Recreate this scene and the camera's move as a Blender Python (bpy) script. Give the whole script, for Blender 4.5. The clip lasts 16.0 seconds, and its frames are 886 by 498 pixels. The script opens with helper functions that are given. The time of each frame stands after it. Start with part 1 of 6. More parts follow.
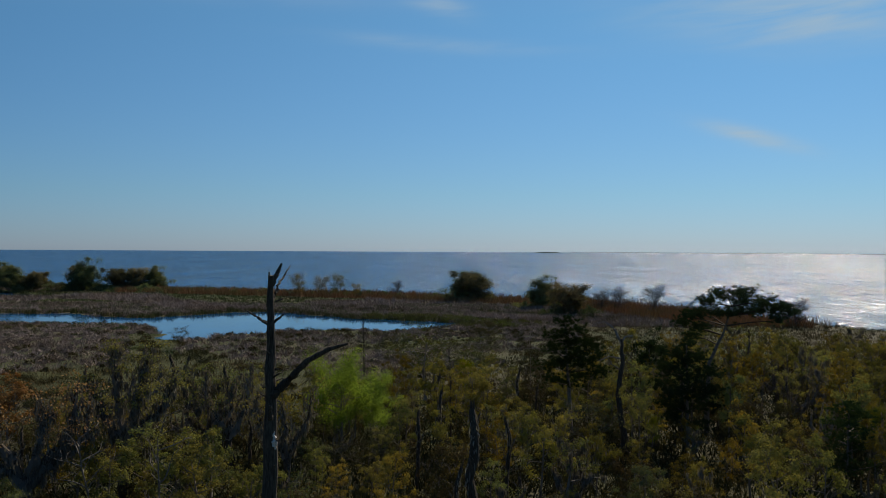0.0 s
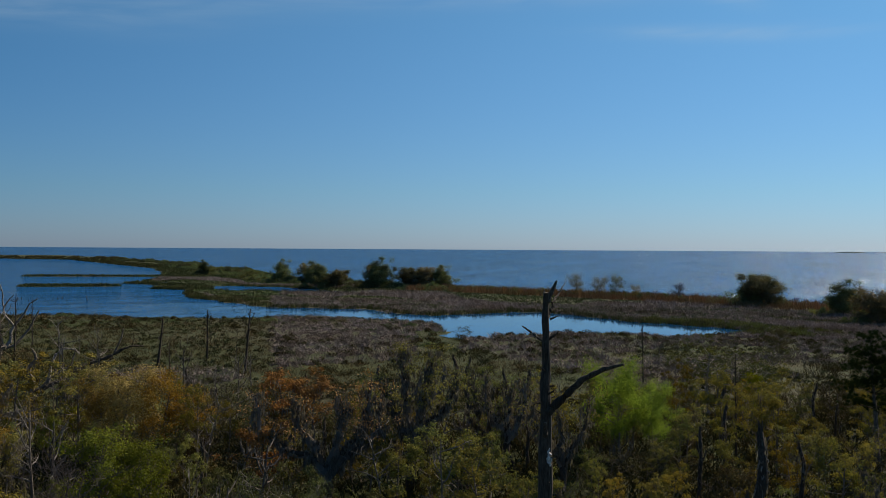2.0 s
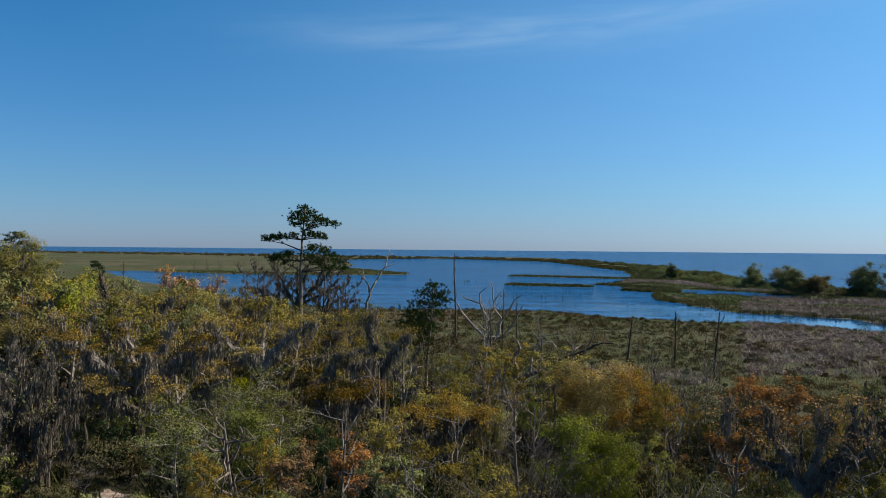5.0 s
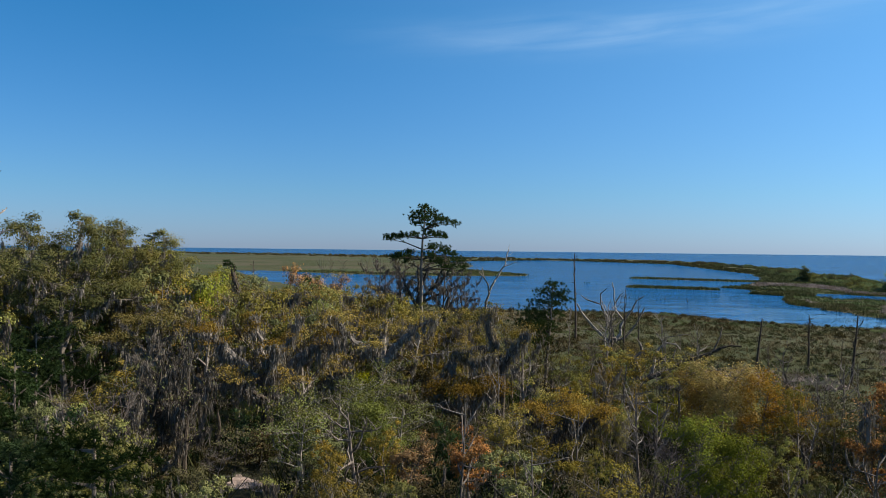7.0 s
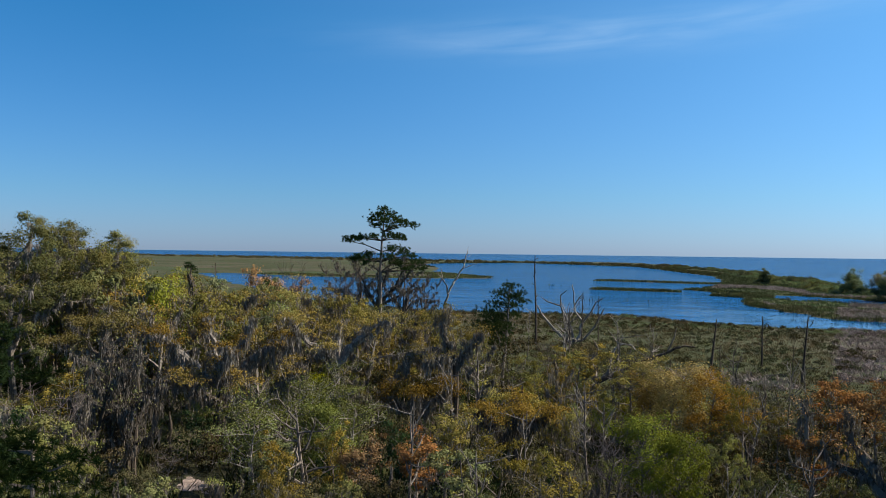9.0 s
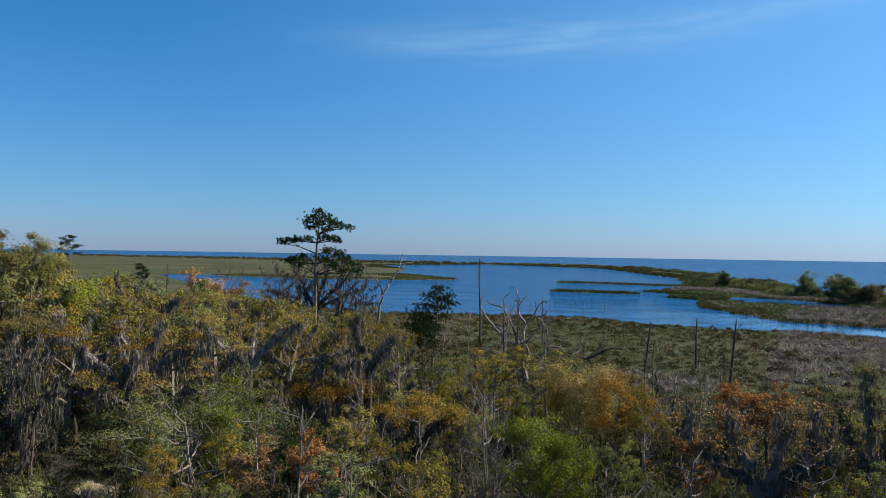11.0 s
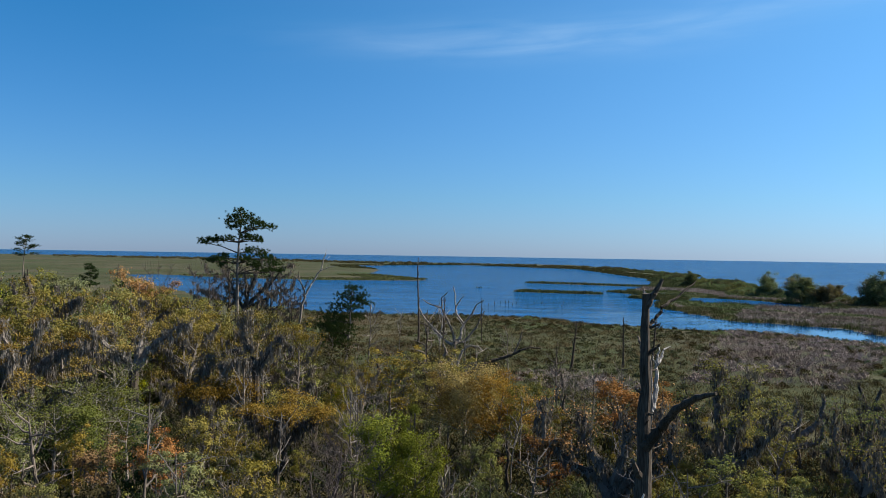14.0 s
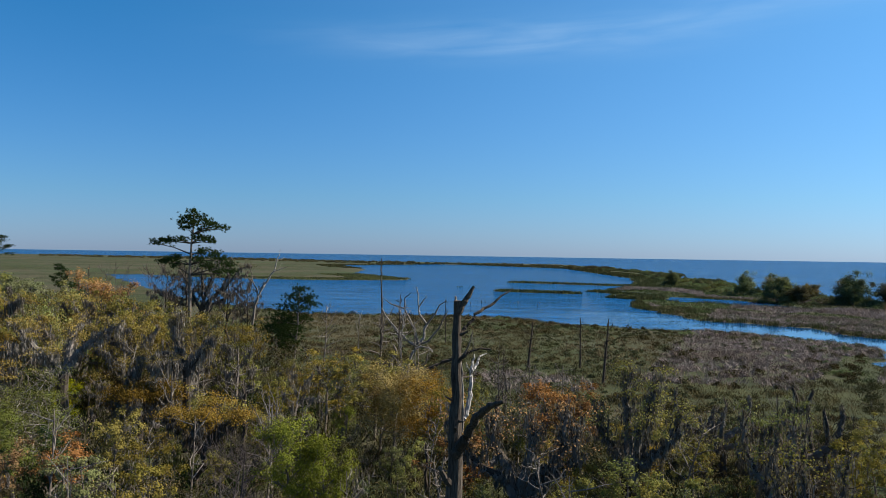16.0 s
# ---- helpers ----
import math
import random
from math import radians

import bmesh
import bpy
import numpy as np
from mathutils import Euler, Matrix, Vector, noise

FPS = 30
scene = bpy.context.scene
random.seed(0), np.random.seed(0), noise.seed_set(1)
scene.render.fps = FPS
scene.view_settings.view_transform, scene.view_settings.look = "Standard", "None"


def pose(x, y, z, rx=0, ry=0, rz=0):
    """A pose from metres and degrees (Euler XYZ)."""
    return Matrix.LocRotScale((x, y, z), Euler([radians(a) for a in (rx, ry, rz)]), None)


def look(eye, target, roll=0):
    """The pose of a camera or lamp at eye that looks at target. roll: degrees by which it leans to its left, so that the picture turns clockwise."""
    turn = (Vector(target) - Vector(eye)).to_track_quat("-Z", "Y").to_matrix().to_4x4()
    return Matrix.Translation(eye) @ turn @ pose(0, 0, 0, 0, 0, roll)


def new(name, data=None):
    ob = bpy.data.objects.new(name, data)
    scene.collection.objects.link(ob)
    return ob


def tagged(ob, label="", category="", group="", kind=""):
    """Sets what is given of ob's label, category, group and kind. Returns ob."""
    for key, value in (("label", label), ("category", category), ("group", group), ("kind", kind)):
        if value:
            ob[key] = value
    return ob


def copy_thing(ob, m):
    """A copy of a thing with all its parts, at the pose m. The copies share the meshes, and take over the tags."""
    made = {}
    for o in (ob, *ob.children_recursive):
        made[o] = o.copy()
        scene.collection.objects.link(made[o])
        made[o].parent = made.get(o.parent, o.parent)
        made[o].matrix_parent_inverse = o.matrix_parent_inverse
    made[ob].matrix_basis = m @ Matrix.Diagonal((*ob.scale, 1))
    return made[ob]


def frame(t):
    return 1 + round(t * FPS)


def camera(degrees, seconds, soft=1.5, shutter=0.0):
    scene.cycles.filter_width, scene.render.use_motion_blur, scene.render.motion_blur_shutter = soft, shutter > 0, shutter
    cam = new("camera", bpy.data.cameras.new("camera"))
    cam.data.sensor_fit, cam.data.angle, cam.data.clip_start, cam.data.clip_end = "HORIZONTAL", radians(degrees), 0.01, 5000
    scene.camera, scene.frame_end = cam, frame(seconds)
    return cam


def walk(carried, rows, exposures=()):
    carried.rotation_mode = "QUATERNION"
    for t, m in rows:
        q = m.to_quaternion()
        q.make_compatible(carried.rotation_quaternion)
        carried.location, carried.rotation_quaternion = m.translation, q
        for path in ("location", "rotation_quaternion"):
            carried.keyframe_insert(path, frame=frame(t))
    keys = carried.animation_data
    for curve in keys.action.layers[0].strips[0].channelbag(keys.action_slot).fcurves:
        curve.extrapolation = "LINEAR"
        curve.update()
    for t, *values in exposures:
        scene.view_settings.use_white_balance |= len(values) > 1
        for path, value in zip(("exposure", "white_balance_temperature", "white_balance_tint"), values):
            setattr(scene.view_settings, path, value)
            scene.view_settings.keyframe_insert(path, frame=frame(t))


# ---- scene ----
cam = camera(54.8, 16.0, 0.85)
METRES, EYE, TILT, LEAN, TURN = 25.0, 20.0, -0.03, -0.30, 0.0
ROWS = [
    (0.0, 0.0, 0.0, 0.0, 0.0, 0.0, 0.0),
    (0.5, 0.0032, 0.0023, -0.0024, 4.42, -0.0, -0.03),
    (1.0, 0.0052, 0.0053, 0.0065, 9.1, -0.02, -0.05),
    (1.5, 0.0044, 0.0088, 0.0205, 13.52, -0.06, -0.06),
    (2.0, 0.0039, 0.0115, 0.0308, 18.51, -0.08, -0.07),
    (2.5, 0.0018, 0.0137, 0.0347, 23.35, -0.07, -0.09),
    (3.0, -0.003, 0.0158, 0.032, 28.69, -0.06, -0.13),
    (3.5, -0.0048, 0.0148, 0.0276, 34.62, -0.03, -0.21),
    (4.0, -0.0076, 0.0175, 0.0222, 40.01, 0.01, -0.27),
    (4.5, -0.0054, 0.0182, 0.0182, 44.19, 0.07, -0.31),
    (5.0, -0.0059, 0.0206, 0.0142, 49.13, 0.08, -0.35),
    (7.5, -0.0012, 0.0157, -0.0061, 57.19, 0.16, -0.55),
    (8.0, 0.0062, 0.0168, -0.0062, 56.39, 0.22, -0.6),
    (8.5, 0.0197, 0.0265, -0.0074, 55.49, 0.28, -0.57),
    (9.0, 0.0453, 0.048, -0.0075, 54.93, 0.34, -0.57),
    (11.5, 0.2392, 0.2753, 0.005, 52.75, 0.45, -0.76),
    (12.0, 0.2774, 0.3244, 0.0053, 52.52, 0.45, -0.79),
    (12.5, 0.3156, 0.3739, 0.0055, 52.21, 0.47, -0.78),
    (13.0, 0.3535, 0.4218, 0.0051, 51.99, 0.48, -0.76),
    (13.5, 0.39, 0.4712, 0.0042, 51.96, 0.48, -0.77),
    (14.0, 0.4259, 0.5214, 0.0009, 51.85, 0.51, -0.75),
    (14.5, 0.4623, 0.5726, 0.002, 51.65, 0.5, -0.74),
    (15.0, 0.5037, 0.6287, 0.0043, 51.49, 0.5, -0.7),
    (15.5, 0.5487, 0.6831, 0.0083, 51.55, 0.48, -0.76),
    (16.0, 0.5693, 0.7052, 0.0141, 51.22, 0.47, -0.72),
]
walk(cam, [(t, pose(0, 0, EYE, TILT, LEAN, TURN) @ pose(METRES * x, METRES * y, METRES * z, 90 + pitch, roll, yaw)) for t, x, y, z, yaw, pitch, roll in ROWS],
     [(0.0, 0.13, 7300, 10), (1.5, 0.20, 7200, 10), (2.5, 0.37, 7100, 10), (3.5, 0.55, 7000, 10), (5.0, 0.90, 6900, 10), (8.0, 1.05, 6700, 10), (14.0, 1.05, 6620, 10), (15.2, 0.99, 6600, 10), (16.0, 0.97, 6600, 10)])

# ---------------------------------------------------------------- light
SUN_AZ, SUN_EL = 27.0, 40.0          # degrees to the right of +y, and above the horizon
SUN_WAY = Vector((math.sin(radians(SUN_AZ)) * math.cos(radians(SUN_EL)), math.cos(radians(SUN_AZ)) * math.cos(radians(SUN_EL)), math.sin(radians(SUN_EL))))
world = bpy.data.worlds.new("world")
scene.world = world
world.use_nodes = True


class Nodes:
    """Short ways to lay shader nodes."""

    def __init__(self, tree):
        self.tree = tree
        tree.nodes.clear()

    def add(self, kind, inputs=None, **props):
        n = self.tree.nodes.new(kind)
        for k, v in props.items():
            setattr(n, k, v)
        for k, v in (inputs or {}).items():
            s = n.inputs[k]
            if isinstance(v, bpy.types.NodeSocket):
                self.tree.links.new(v, s)
            else:
                s.default_value = v
        return n

    def math(self, op, a, b=0.0, clamp=False):
        return self.add("ShaderNodeMath", {0: a, 1: b}, operation=op, use_clamp=clamp).outputs[0]

    def mix(self, fac, a, b, blend="MIX"):
        n = self.add("ShaderNodeMix", {"Factor": fac}, data_type="RGBA", blend_type=blend)
        for k, v in ((6, a), (7, b)):
            if isinstance(v, bpy.types.NodeSocket):
                self.tree.links.new(v, n.inputs[k])
            else:
                n.inputs[k].default_value = (*v, 1.0)
        return n.outputs[2]

    def noise(self, vector, scale, detail=3.0, rough=0.55, distort=0.0):
        ins = {"Scale": scale, "Detail": detail, "Roughness": rough, "Distortion": distort}
        if vector is not None:
            ins["Vector"] = vector
        return self.add("ShaderNodeTexNoise", ins).outputs["Fac"]

    def ramp(self, fac, *stops):
        n = self.add("ShaderNodeValToRGB", {"Fac": fac})
        els = n.color_ramp.elements
        while len(els) < len(stops):
            els.new(0.5)
        for e, (p, c) in zip(els, stops):
            e.position, e.color = p, (*c, 1.0) if len(c) == 3 else c
        return n.outputs["Color"]

    def span(self, value, lo, hi, to0=0.0, to1=1.0):
        return self.add("ShaderNodeMapRange", {"Value": value, "From Min": lo, "From Max": hi, "To Min": to0, "To Max": to1}).outputs["Result"]


w = Nodes(world.node_tree)
sky = w.add("ShaderNodeTexSky", sky_type="NISHITA", sun_disc=False, sun_elevation=radians(SUN_EL), sun_rotation=radians(SUN_AZ),
            altitude=0.0, air_density=1.0, dust_density=0.2, ozone_density=1.0)
way = w.add("ShaderNodeTexCoord").outputs["Generated"]
sep = w.add("ShaderNodeSeparateXYZ", {0: way})
azim = w.math("MULTIPLY", w.math("ARCTAN2", w.math("MULTIPLY", sep.outputs[0], -1.0), sep.outputs[1]), 57.2958)
elev = w.math("MULTIPLY", w.math("ARCSINE", sep.outputs[2]), 57.2958)
# thin cirrus, as long wisps: bearing, height, half length, half width, slope, strength
wisps = None
streak = w.add("ShaderNodeCombineXYZ", {0: w.math("MULTIPLY", azim, 0.10), 1: w.math("MULTIPLY", w.math("ADD", elev, w.math("MULTIPLY", azim, 0.06)), 0.75), 2: 0.0}).outputs[0]
feather = w.span(w.noise(streak, 1.3, 4.0, 0.5, 0.4), 0.24, 0.74)
for az0, el0, ha, he, slope, power in ((47, 14.0, 11, 1.1, -0.02, 0.25), (30, 15.5, 11, 0.9, -0.063, 0.15), (0, 13.4, 7, 0.45, 0.06, 0.30), (0.5, 16.0, 2.2, 0.7, 0.3, 0.5), (12, 16.4, 9, 0.8, 0.0, 0.22),
                                       (-22, 14.4, 7.5, 1.7, 0.10, 0.95), (-20.0, 7.1, 2.8, 0.5, 0.28, 1.0), (-60, 20, 25, 4, 0.0, 0.3)):
    da = w.math("SUBTRACT", azim, az0)
    de = w.math("SUBTRACT", w.math("SUBTRACT", elev, el0), w.math("MULTIPLY", da, slope))
    r2 = w.math("ADD", w.math("POWER", w.math("ABSOLUTE", w.math("DIVIDE", da, ha)), 2.0), w.math("POWER", w.math("ABSOLUTE", w.math("DIVIDE", de, he)), 2.0))
    g = w.math("MULTIPLY", w.math("EXPONENT", w.math("MULTIPLY", r2, -1.0)), power)
    wisps = g if wisps is None else w.math("ADD", wisps, g)
veil = w.math("MULTIPLY", wisps, feather, True)
clear = w.ramp(w.span(elev, 0, 30), (0.0, (0.48, 0.72, 1.53)), (0.12, (0.405, 0.78, 1.40)), (0.5, (0.215, 0.85, 1.43)), (1.0, (0.175, 0.80, 1.43)))
sky_tint = w.mix(1.0, sky.outputs[0], clear, "MULTIPLY")
# the air is brighter towards the sun
toward = w.add("ShaderNodeVectorMath", {0: way, 1: tuple(SUN_WAY)}, operation="DOT_PRODUCT").outputs["Value"]
haze = w.math("POWER", w.span(toward, 0.0, 1.0), 1.4)
sky_tint = w.add("ShaderNodeVectorMath", {0: sky_tint, "Scale": w.math("ADD", w.math("MULTIPLY", haze, 0.12), 1.0)}, operation="SCALE").outputs[0]
glare = w.add("ShaderNodeVectorMath", {0: (2.15, 2.7, 2.8), "Scale": haze}, operation="SCALE").outputs[0]
sky_tint = w.add("ShaderNodeVectorMath", {0: sky_tint, 1: glare}, operation="ADD").outputs[0]
with_cloud = w.mix(veil, sky_tint, (8.4, 10.6, 13.2))
back = w.add("ShaderNodeBackground", {"Color": w.mix(1.0, with_cloud, (0.804, 0.850, 0.838), "MULTIPLY"), "Strength": 0.05})
w.add("ShaderNodeOutputWorld", {"Surface": back.outputs[0]})

sun = new("sun", bpy.data.lights.new("sun", "SUN"))
sun.data.energy, sun.data.angle, sun.data.color = 5.0, radians(0.53), (1.0, 0.93, 0.82)
sun.matrix_world = look(SUN_WAY * 60, (0, 0, 0))


# ---------------------------------------------------------------- materials
def material(name):
    m = bpy.data.materials.new(name)
    m.use_nodes = True
    return m, Nodes(m.node_tree)


def finish(n, shader):
    n.add("ShaderNodeOutputMaterial", {"Surface": shader})


def bump(n, height, strength, distance=1.0):
    return n.add("ShaderNodeBump", {"Height": height, "Strength": strength, "Distance": distance}).outputs[0]


def leaf_material(name, dark, light, accent, through_share=0.2, spread=0.10, rough=0.55):
    """Leaves: colour differs from leaf to leaf, from tree to tree; part of the light comes through."""
    m, n = material(name)
    isle = n.add("ShaderNodeNewGeometry").outputs["Random Per Island"]
    tree_random = n.add("ShaderNodeObjectInfo").outputs["Random"]
    place = n.add("ShaderNodeTexCoord").outputs["Object"]
    col = n.mix(isle, dark, light)
    patchy = n.span(n.noise(place, 0.5, 2.0), 0.42, 0.66)
    col = n.mix(n.math("MULTIPLY", patchy, 0.7), col, accent)
    hsv = n.add("ShaderNodeHueSaturation", {"Hue": n.span(tree_random, 0, 1, 0.5 - spread * 0.35, 0.5 + spread * 0.35), "Saturation": n.span(tree_random, 0, 1, 1.1, 0.84),
                                            "Value": n.span(n.math("FRACT", n.math("MULTIPLY", tree_random, 7.31)), 0, 1, 0.68, 1.5), "Color": col}).outputs[0]
    front = n.add("ShaderNodeBsdfDiffuse", {"Color": hsv, "Roughness": rough}).outputs[0]
    glow = n.add("ShaderNodeBsdfTranslucent", {"Color": n.mix(1.0, hsv, (1.25, 1.2, 0.7), "MULTIPLY")}).outputs[0]
    finish(n, n.add("ShaderNodeMixShader", {0: through_share, 1: front, 2: glow}).outputs[0])
    return m


def bark_material(name, dark, light, scale=3.0):
    m, n = material(name)
    place = n.add("ShaderNodeTexCoord").outputs["Object"]
    long_grain = n.add("ShaderNodeMapping", {"Vector": place, "Scale": (6.0, 6.0, 0.8)}).outputs[0]
    grain = n.noise(long_grain, scale, 5.0, 0.65)
    stain = n.noise(place, 0.6, 3.0)
    col = n.mix(n.span(grain, 0.35, 0.68), dark, light)
    col = n.mix(n.span(stain, 0.45, 0.7, 0.0, 0.6), col, tuple(c * 0.55 for c in dark))
    finish(n, n.add("ShaderNodeBsdfPrincipled", {"Base Color": col, "Roughness": 0.9, "Specular IOR Level": 0.15, "Normal": bump(n, grain, 0.6, 0.05)}).outputs[0])
    return m


def stalk_material(name, a, b, c, share=0.04):
    """Reeds and grass: colour by stalk, and drifting over the marsh."""
    m, n = material(name)
    isle = n.add("ShaderNodeNewGeometry").outputs["Random Per Island"]
    place = n.add("ShaderNodeTexCoord").outputs["Object"]
    col = n.mix(isle, a, b)
    col = n.mix(n.span(n.noise(place, 0.05, 4.0, 0.6), 0.42, 0.62), col, c)
    front = n.add("ShaderNodeBsdfDiffuse", {"Color": col}).outputs[0]
    glow = n.add("ShaderNodeBsdfTranslucent", {"Color": col}).outputs[0]
    finish(n, n.add("ShaderNodeMixShader", {0: share, 1: front, 2: glow}).outputs[0])
    return m


def ground_material():
    m, n = material("marsh_ground")
    place = n.add("ShaderNodeTexCoord").outputs["Object"]
    big = n.noise(place, 0.012, 5.0, 0.6)
    mid = n.noise(place, 0.11, 5.0, 0.65)
    fine = n.noise(place, 1.7, 4.0, 0.7)
    sedge = n.mix(n.span(mid, 0.36, 0.64), (0.030, 0.036, 0.012), (0.055, 0.062, 0.020))
    col = n.mix(n.span(big, 0.46, 0.56), sedge, (0.078, 0.070, 0.040))
    col = n.mix(n.span(n.noise(n.add("ShaderNodeMapping", {"Vector": place, "Location": (31, 7, 0)}).outputs[0], 0.007, 6.0, 0.7), 0.5, 0.62), col, (0.042, 0.062, 0.020))
    col = n.mix(n.span(fine, 0.3, 0.7, 0.0, 0.65), col, (0.018, 0.017, 0.010))
    height = n.math("ADD", fine, n.math("MULTIPLY", mid, 1.5))
    finish(n, n.add("ShaderNodeBsdfPrincipled", {"Base Color": col, "Roughness": 0.95, "Specular IOR Level": 0.1, "Normal": bump(n, height, 0.8, 0.4)}).outputs[0])
    return m


def water_material(name, deep, waves, strength, rough, gloss, stretch=(1, 1, 1), ripples=0.14, dark=0.42, streak=None, shelter=None, foam=0.0):
    """Water: a dark blue body under a rippled mirror whose gloss grows towards grazing angles.
    streak: bearing of the calm lanes; shelter: x from which the water lies open, x from which it lies calm."""
    m, n = material(name)
    place = n.add("ShaderNodeTexCoord").outputs["Object"]
    laid = n.add("ShaderNodeMapping", {"Vector": place, "Scale": stretch}).outputs[0]
    slope = None
    for scale, weight in waves:
        h = n.add("ShaderNodeTexNoise", {"Vector": laid, "Scale": scale, "Detail": 2.0, "Roughness": 0.6}).outputs["Color"]
        h = n.add("ShaderNodeVectorMath", {0: h, 1: (0.5, 0.5, 0.5)}, operation="SUBTRACT").outputs[0]
        h = n.add("ShaderNodeVectorMath", {0: h, 1: (weight, weight, 0.0)}, operation="MULTIPLY").outputs[0]
        slope = h if slope is None else n.add("ShaderNodeVectorMath", {0: slope, 1: h}, operation="ADD").outputs[0]
    drift = n.math("MULTIPLY", n.span(n.noise(place, 0.006, 3.0), 0.35, 0.65, 0.8, 1.2), strength)
    chop = n.span(n.noise(laid, ripples, 6.0, 0.75), 0.36, 0.64)
    swell = n.span(n.noise(laid, 0.022, 5.0, 0.8), 0.36, 0.64)
    if streak is not None:
        turned = n.add("ShaderNodeMapping", {"Vector": place, "Rotation": (0, 0, radians(-streak))}).outputs[0]
        long_way = n.add("ShaderNodeMapping", {"Vector": turned, "Scale": (0.011, 0.085, 1.0)}).outputs[0]
        swell = n.span(n.noise(long_way, 1.0, 4.0, 0.65), 0.40, 0.60)
        drift = n.math("MULTIPLY", drift, n.span(swell, 0.0, 1.0, 1.15, 0.6))
    if shelter is not None:
        east = n.math("ADD", n.add("ShaderNodeSeparateXYZ", {0: place}).outputs[0], n.span(n.noise(place, 0.02, 3.0), 0.3, 0.7, -45, 45))
        calm = n.span(east, shelter[0], shelter[1])
        drift = n.math("MULTIPLY", drift, n.math("ADD", n.math("POWER", n.math("SUBTRACT", 1.0, calm), 2.0), 0.012))
        gloss = n.span(calm, 0.0, 1.0, gloss, 0.95)
    slope = n.add("ShaderNodeVectorMath", {0: slope, "Scale": drift}, operation="SCALE").outputs[0]
    tilted = n.add("ShaderNodeVectorMath", {0: n.add("ShaderNodeVectorMath", {0: slope, 1: (0, 0, 1)}, operation="ADD").outputs[0]}, operation="NORMALIZE").outputs[0]
    # lighter and darker wave faces and streaks are painted into the body colour
    chop = n.math("ADD", n.math("MULTIPLY", chop, 0.55), n.math("MULTIPLY", swell, 0.45))
    col = n.mix(chop, tuple(c * dark for c in deep), tuple(c * (2.22 - dark) for c in deep))
    if foam:
        col = n.mix(n.span(n.noise(laid, 0.16, 5.0, 0.7), 0.66, 0.72, 0.0, foam), col, (0.55, 0.60, 0.62))
    body = n.add("ShaderNodeBsdfDiffuse", {"Color": col}).outputs[0]
    shine = n.add("ShaderNodeBsdfGlossy", {"Color": (1, 1, 1, 1), "Roughness": rough, "Normal": tilted}).outputs[0]
    share = n.math("MULTIPLY", n.add("ShaderNodeFresnel", {"IOR": 1.33, "Normal": tilted}).outputs[0], gloss, True)
    finish(n, n.add("ShaderNodeMixShader", {0: share, 1: body, 2: shine}).outputs[0])
    return m


def plain_material(name, a, b, scale, rough=0.9, relief=0.3):
    m, n = material(name)
    place = n.add("ShaderNodeTexCoord").outputs["Object"]
    f = n.noise(place, scale, 5.0, 0.65)
    finish(n, n.add("ShaderNodeBsdfPrincipled", {"Base Color": n.mix(n.span(f, 0.3, 0.7), a, b), "Roughness": rough, "Normal": bump(n, f, relief, 0.1)}).outputs[0])
    return m


OLIVE = leaf_material("olive_leaves", (0.1313, 0.1355, 0.0339), (0.1968, 0.1925, 0.0483), (0.2024, 0.1723, 0.0447), 0.20, 0.10)
GOLD = leaf_material("golden_leaves", (0.169, 0.1416, 0.0329), (0.2532, 0.2001, 0.0501), (0.1741, 0.1574, 0.0421), 0.22, 0.07)
RUST = leaf_material("rust_leaves", (0.2165, 0.1082, 0.0424), (0.3082, 0.1535, 0.0576), (0.2492, 0.1535, 0.0576), 0.14, 0.03)
OAKLEAF = leaf_material("oak_leaves", (0.091, 0.1032, 0.0386), (0.1395, 0.1493, 0.0548), (0.1465, 0.1317, 0.0528), 0.14, 0.05)
FRESH = leaf_material("fresh_leaves", (0.125, 0.150, 0.014), (0.190, 0.205, 0.020), (0.165, 0.165, 0.018), 0.2, 0.04)
AMBER = leaf_material("amber_leaves", (0.205, 0.128, 0.034), (0.300, 0.192, 0.050), (0.215, 0.165, 0.042), 0.2, 0.04)
SAGE = leaf_material("grey_green_leaves", (0.084, 0.098, 0.026), (0.126, 0.142, 0.040), (0.116, 0.114, 0.034), 0.16, 0.05)
OAKGOLD = leaf_material("old_gold_leaves", (0.160, 0.116, 0.030), (0.236, 0.170, 0.046), (0.165, 0.132, 0.038), 0.22, 0.05)
WILLOW = leaf_material("willow_leaves", (0.118, 0.180, 0.042), (0.165, 0.235, 0.062), (0.130, 0.178, 0.040), 0.48, spread=0.02)
SHRUB = leaf_material("shrub_leaves", (0.0493, 0.0485, 0.0215), (0.0862, 0.0797, 0.033), (0.0813, 0.0612, 0.033), 0.12, 0.10)
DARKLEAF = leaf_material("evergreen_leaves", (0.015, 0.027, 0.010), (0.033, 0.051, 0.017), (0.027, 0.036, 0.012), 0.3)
NEEDLE = leaf_material("pine_needles", (0.015, 0.032, 0.013), (0.042, 0.066, 0.025), (0.028, 0.042, 0.014), 0.25, 0.04)
BUSHLEAF = leaf_material("bush_leaves", (0.075, 0.102, 0.048), (0.120, 0.156, 0.068), (0.120, 0.108, 0.062), 0.3, 0.12)
RUSSET = leaf_material("russet_bush_leaves", (0.090, 0.082, 0.044), (0.148, 0.130, 0.066), (0.150, 0.104, 0.060), 0.3, 0.08)
OLDOAK = leaf_material("old_oak_leaves", (0.062, 0.068, 0.024), (0.110, 0.112, 0.038), (0.135, 0.108, 0.032), 0.2, 0.06)
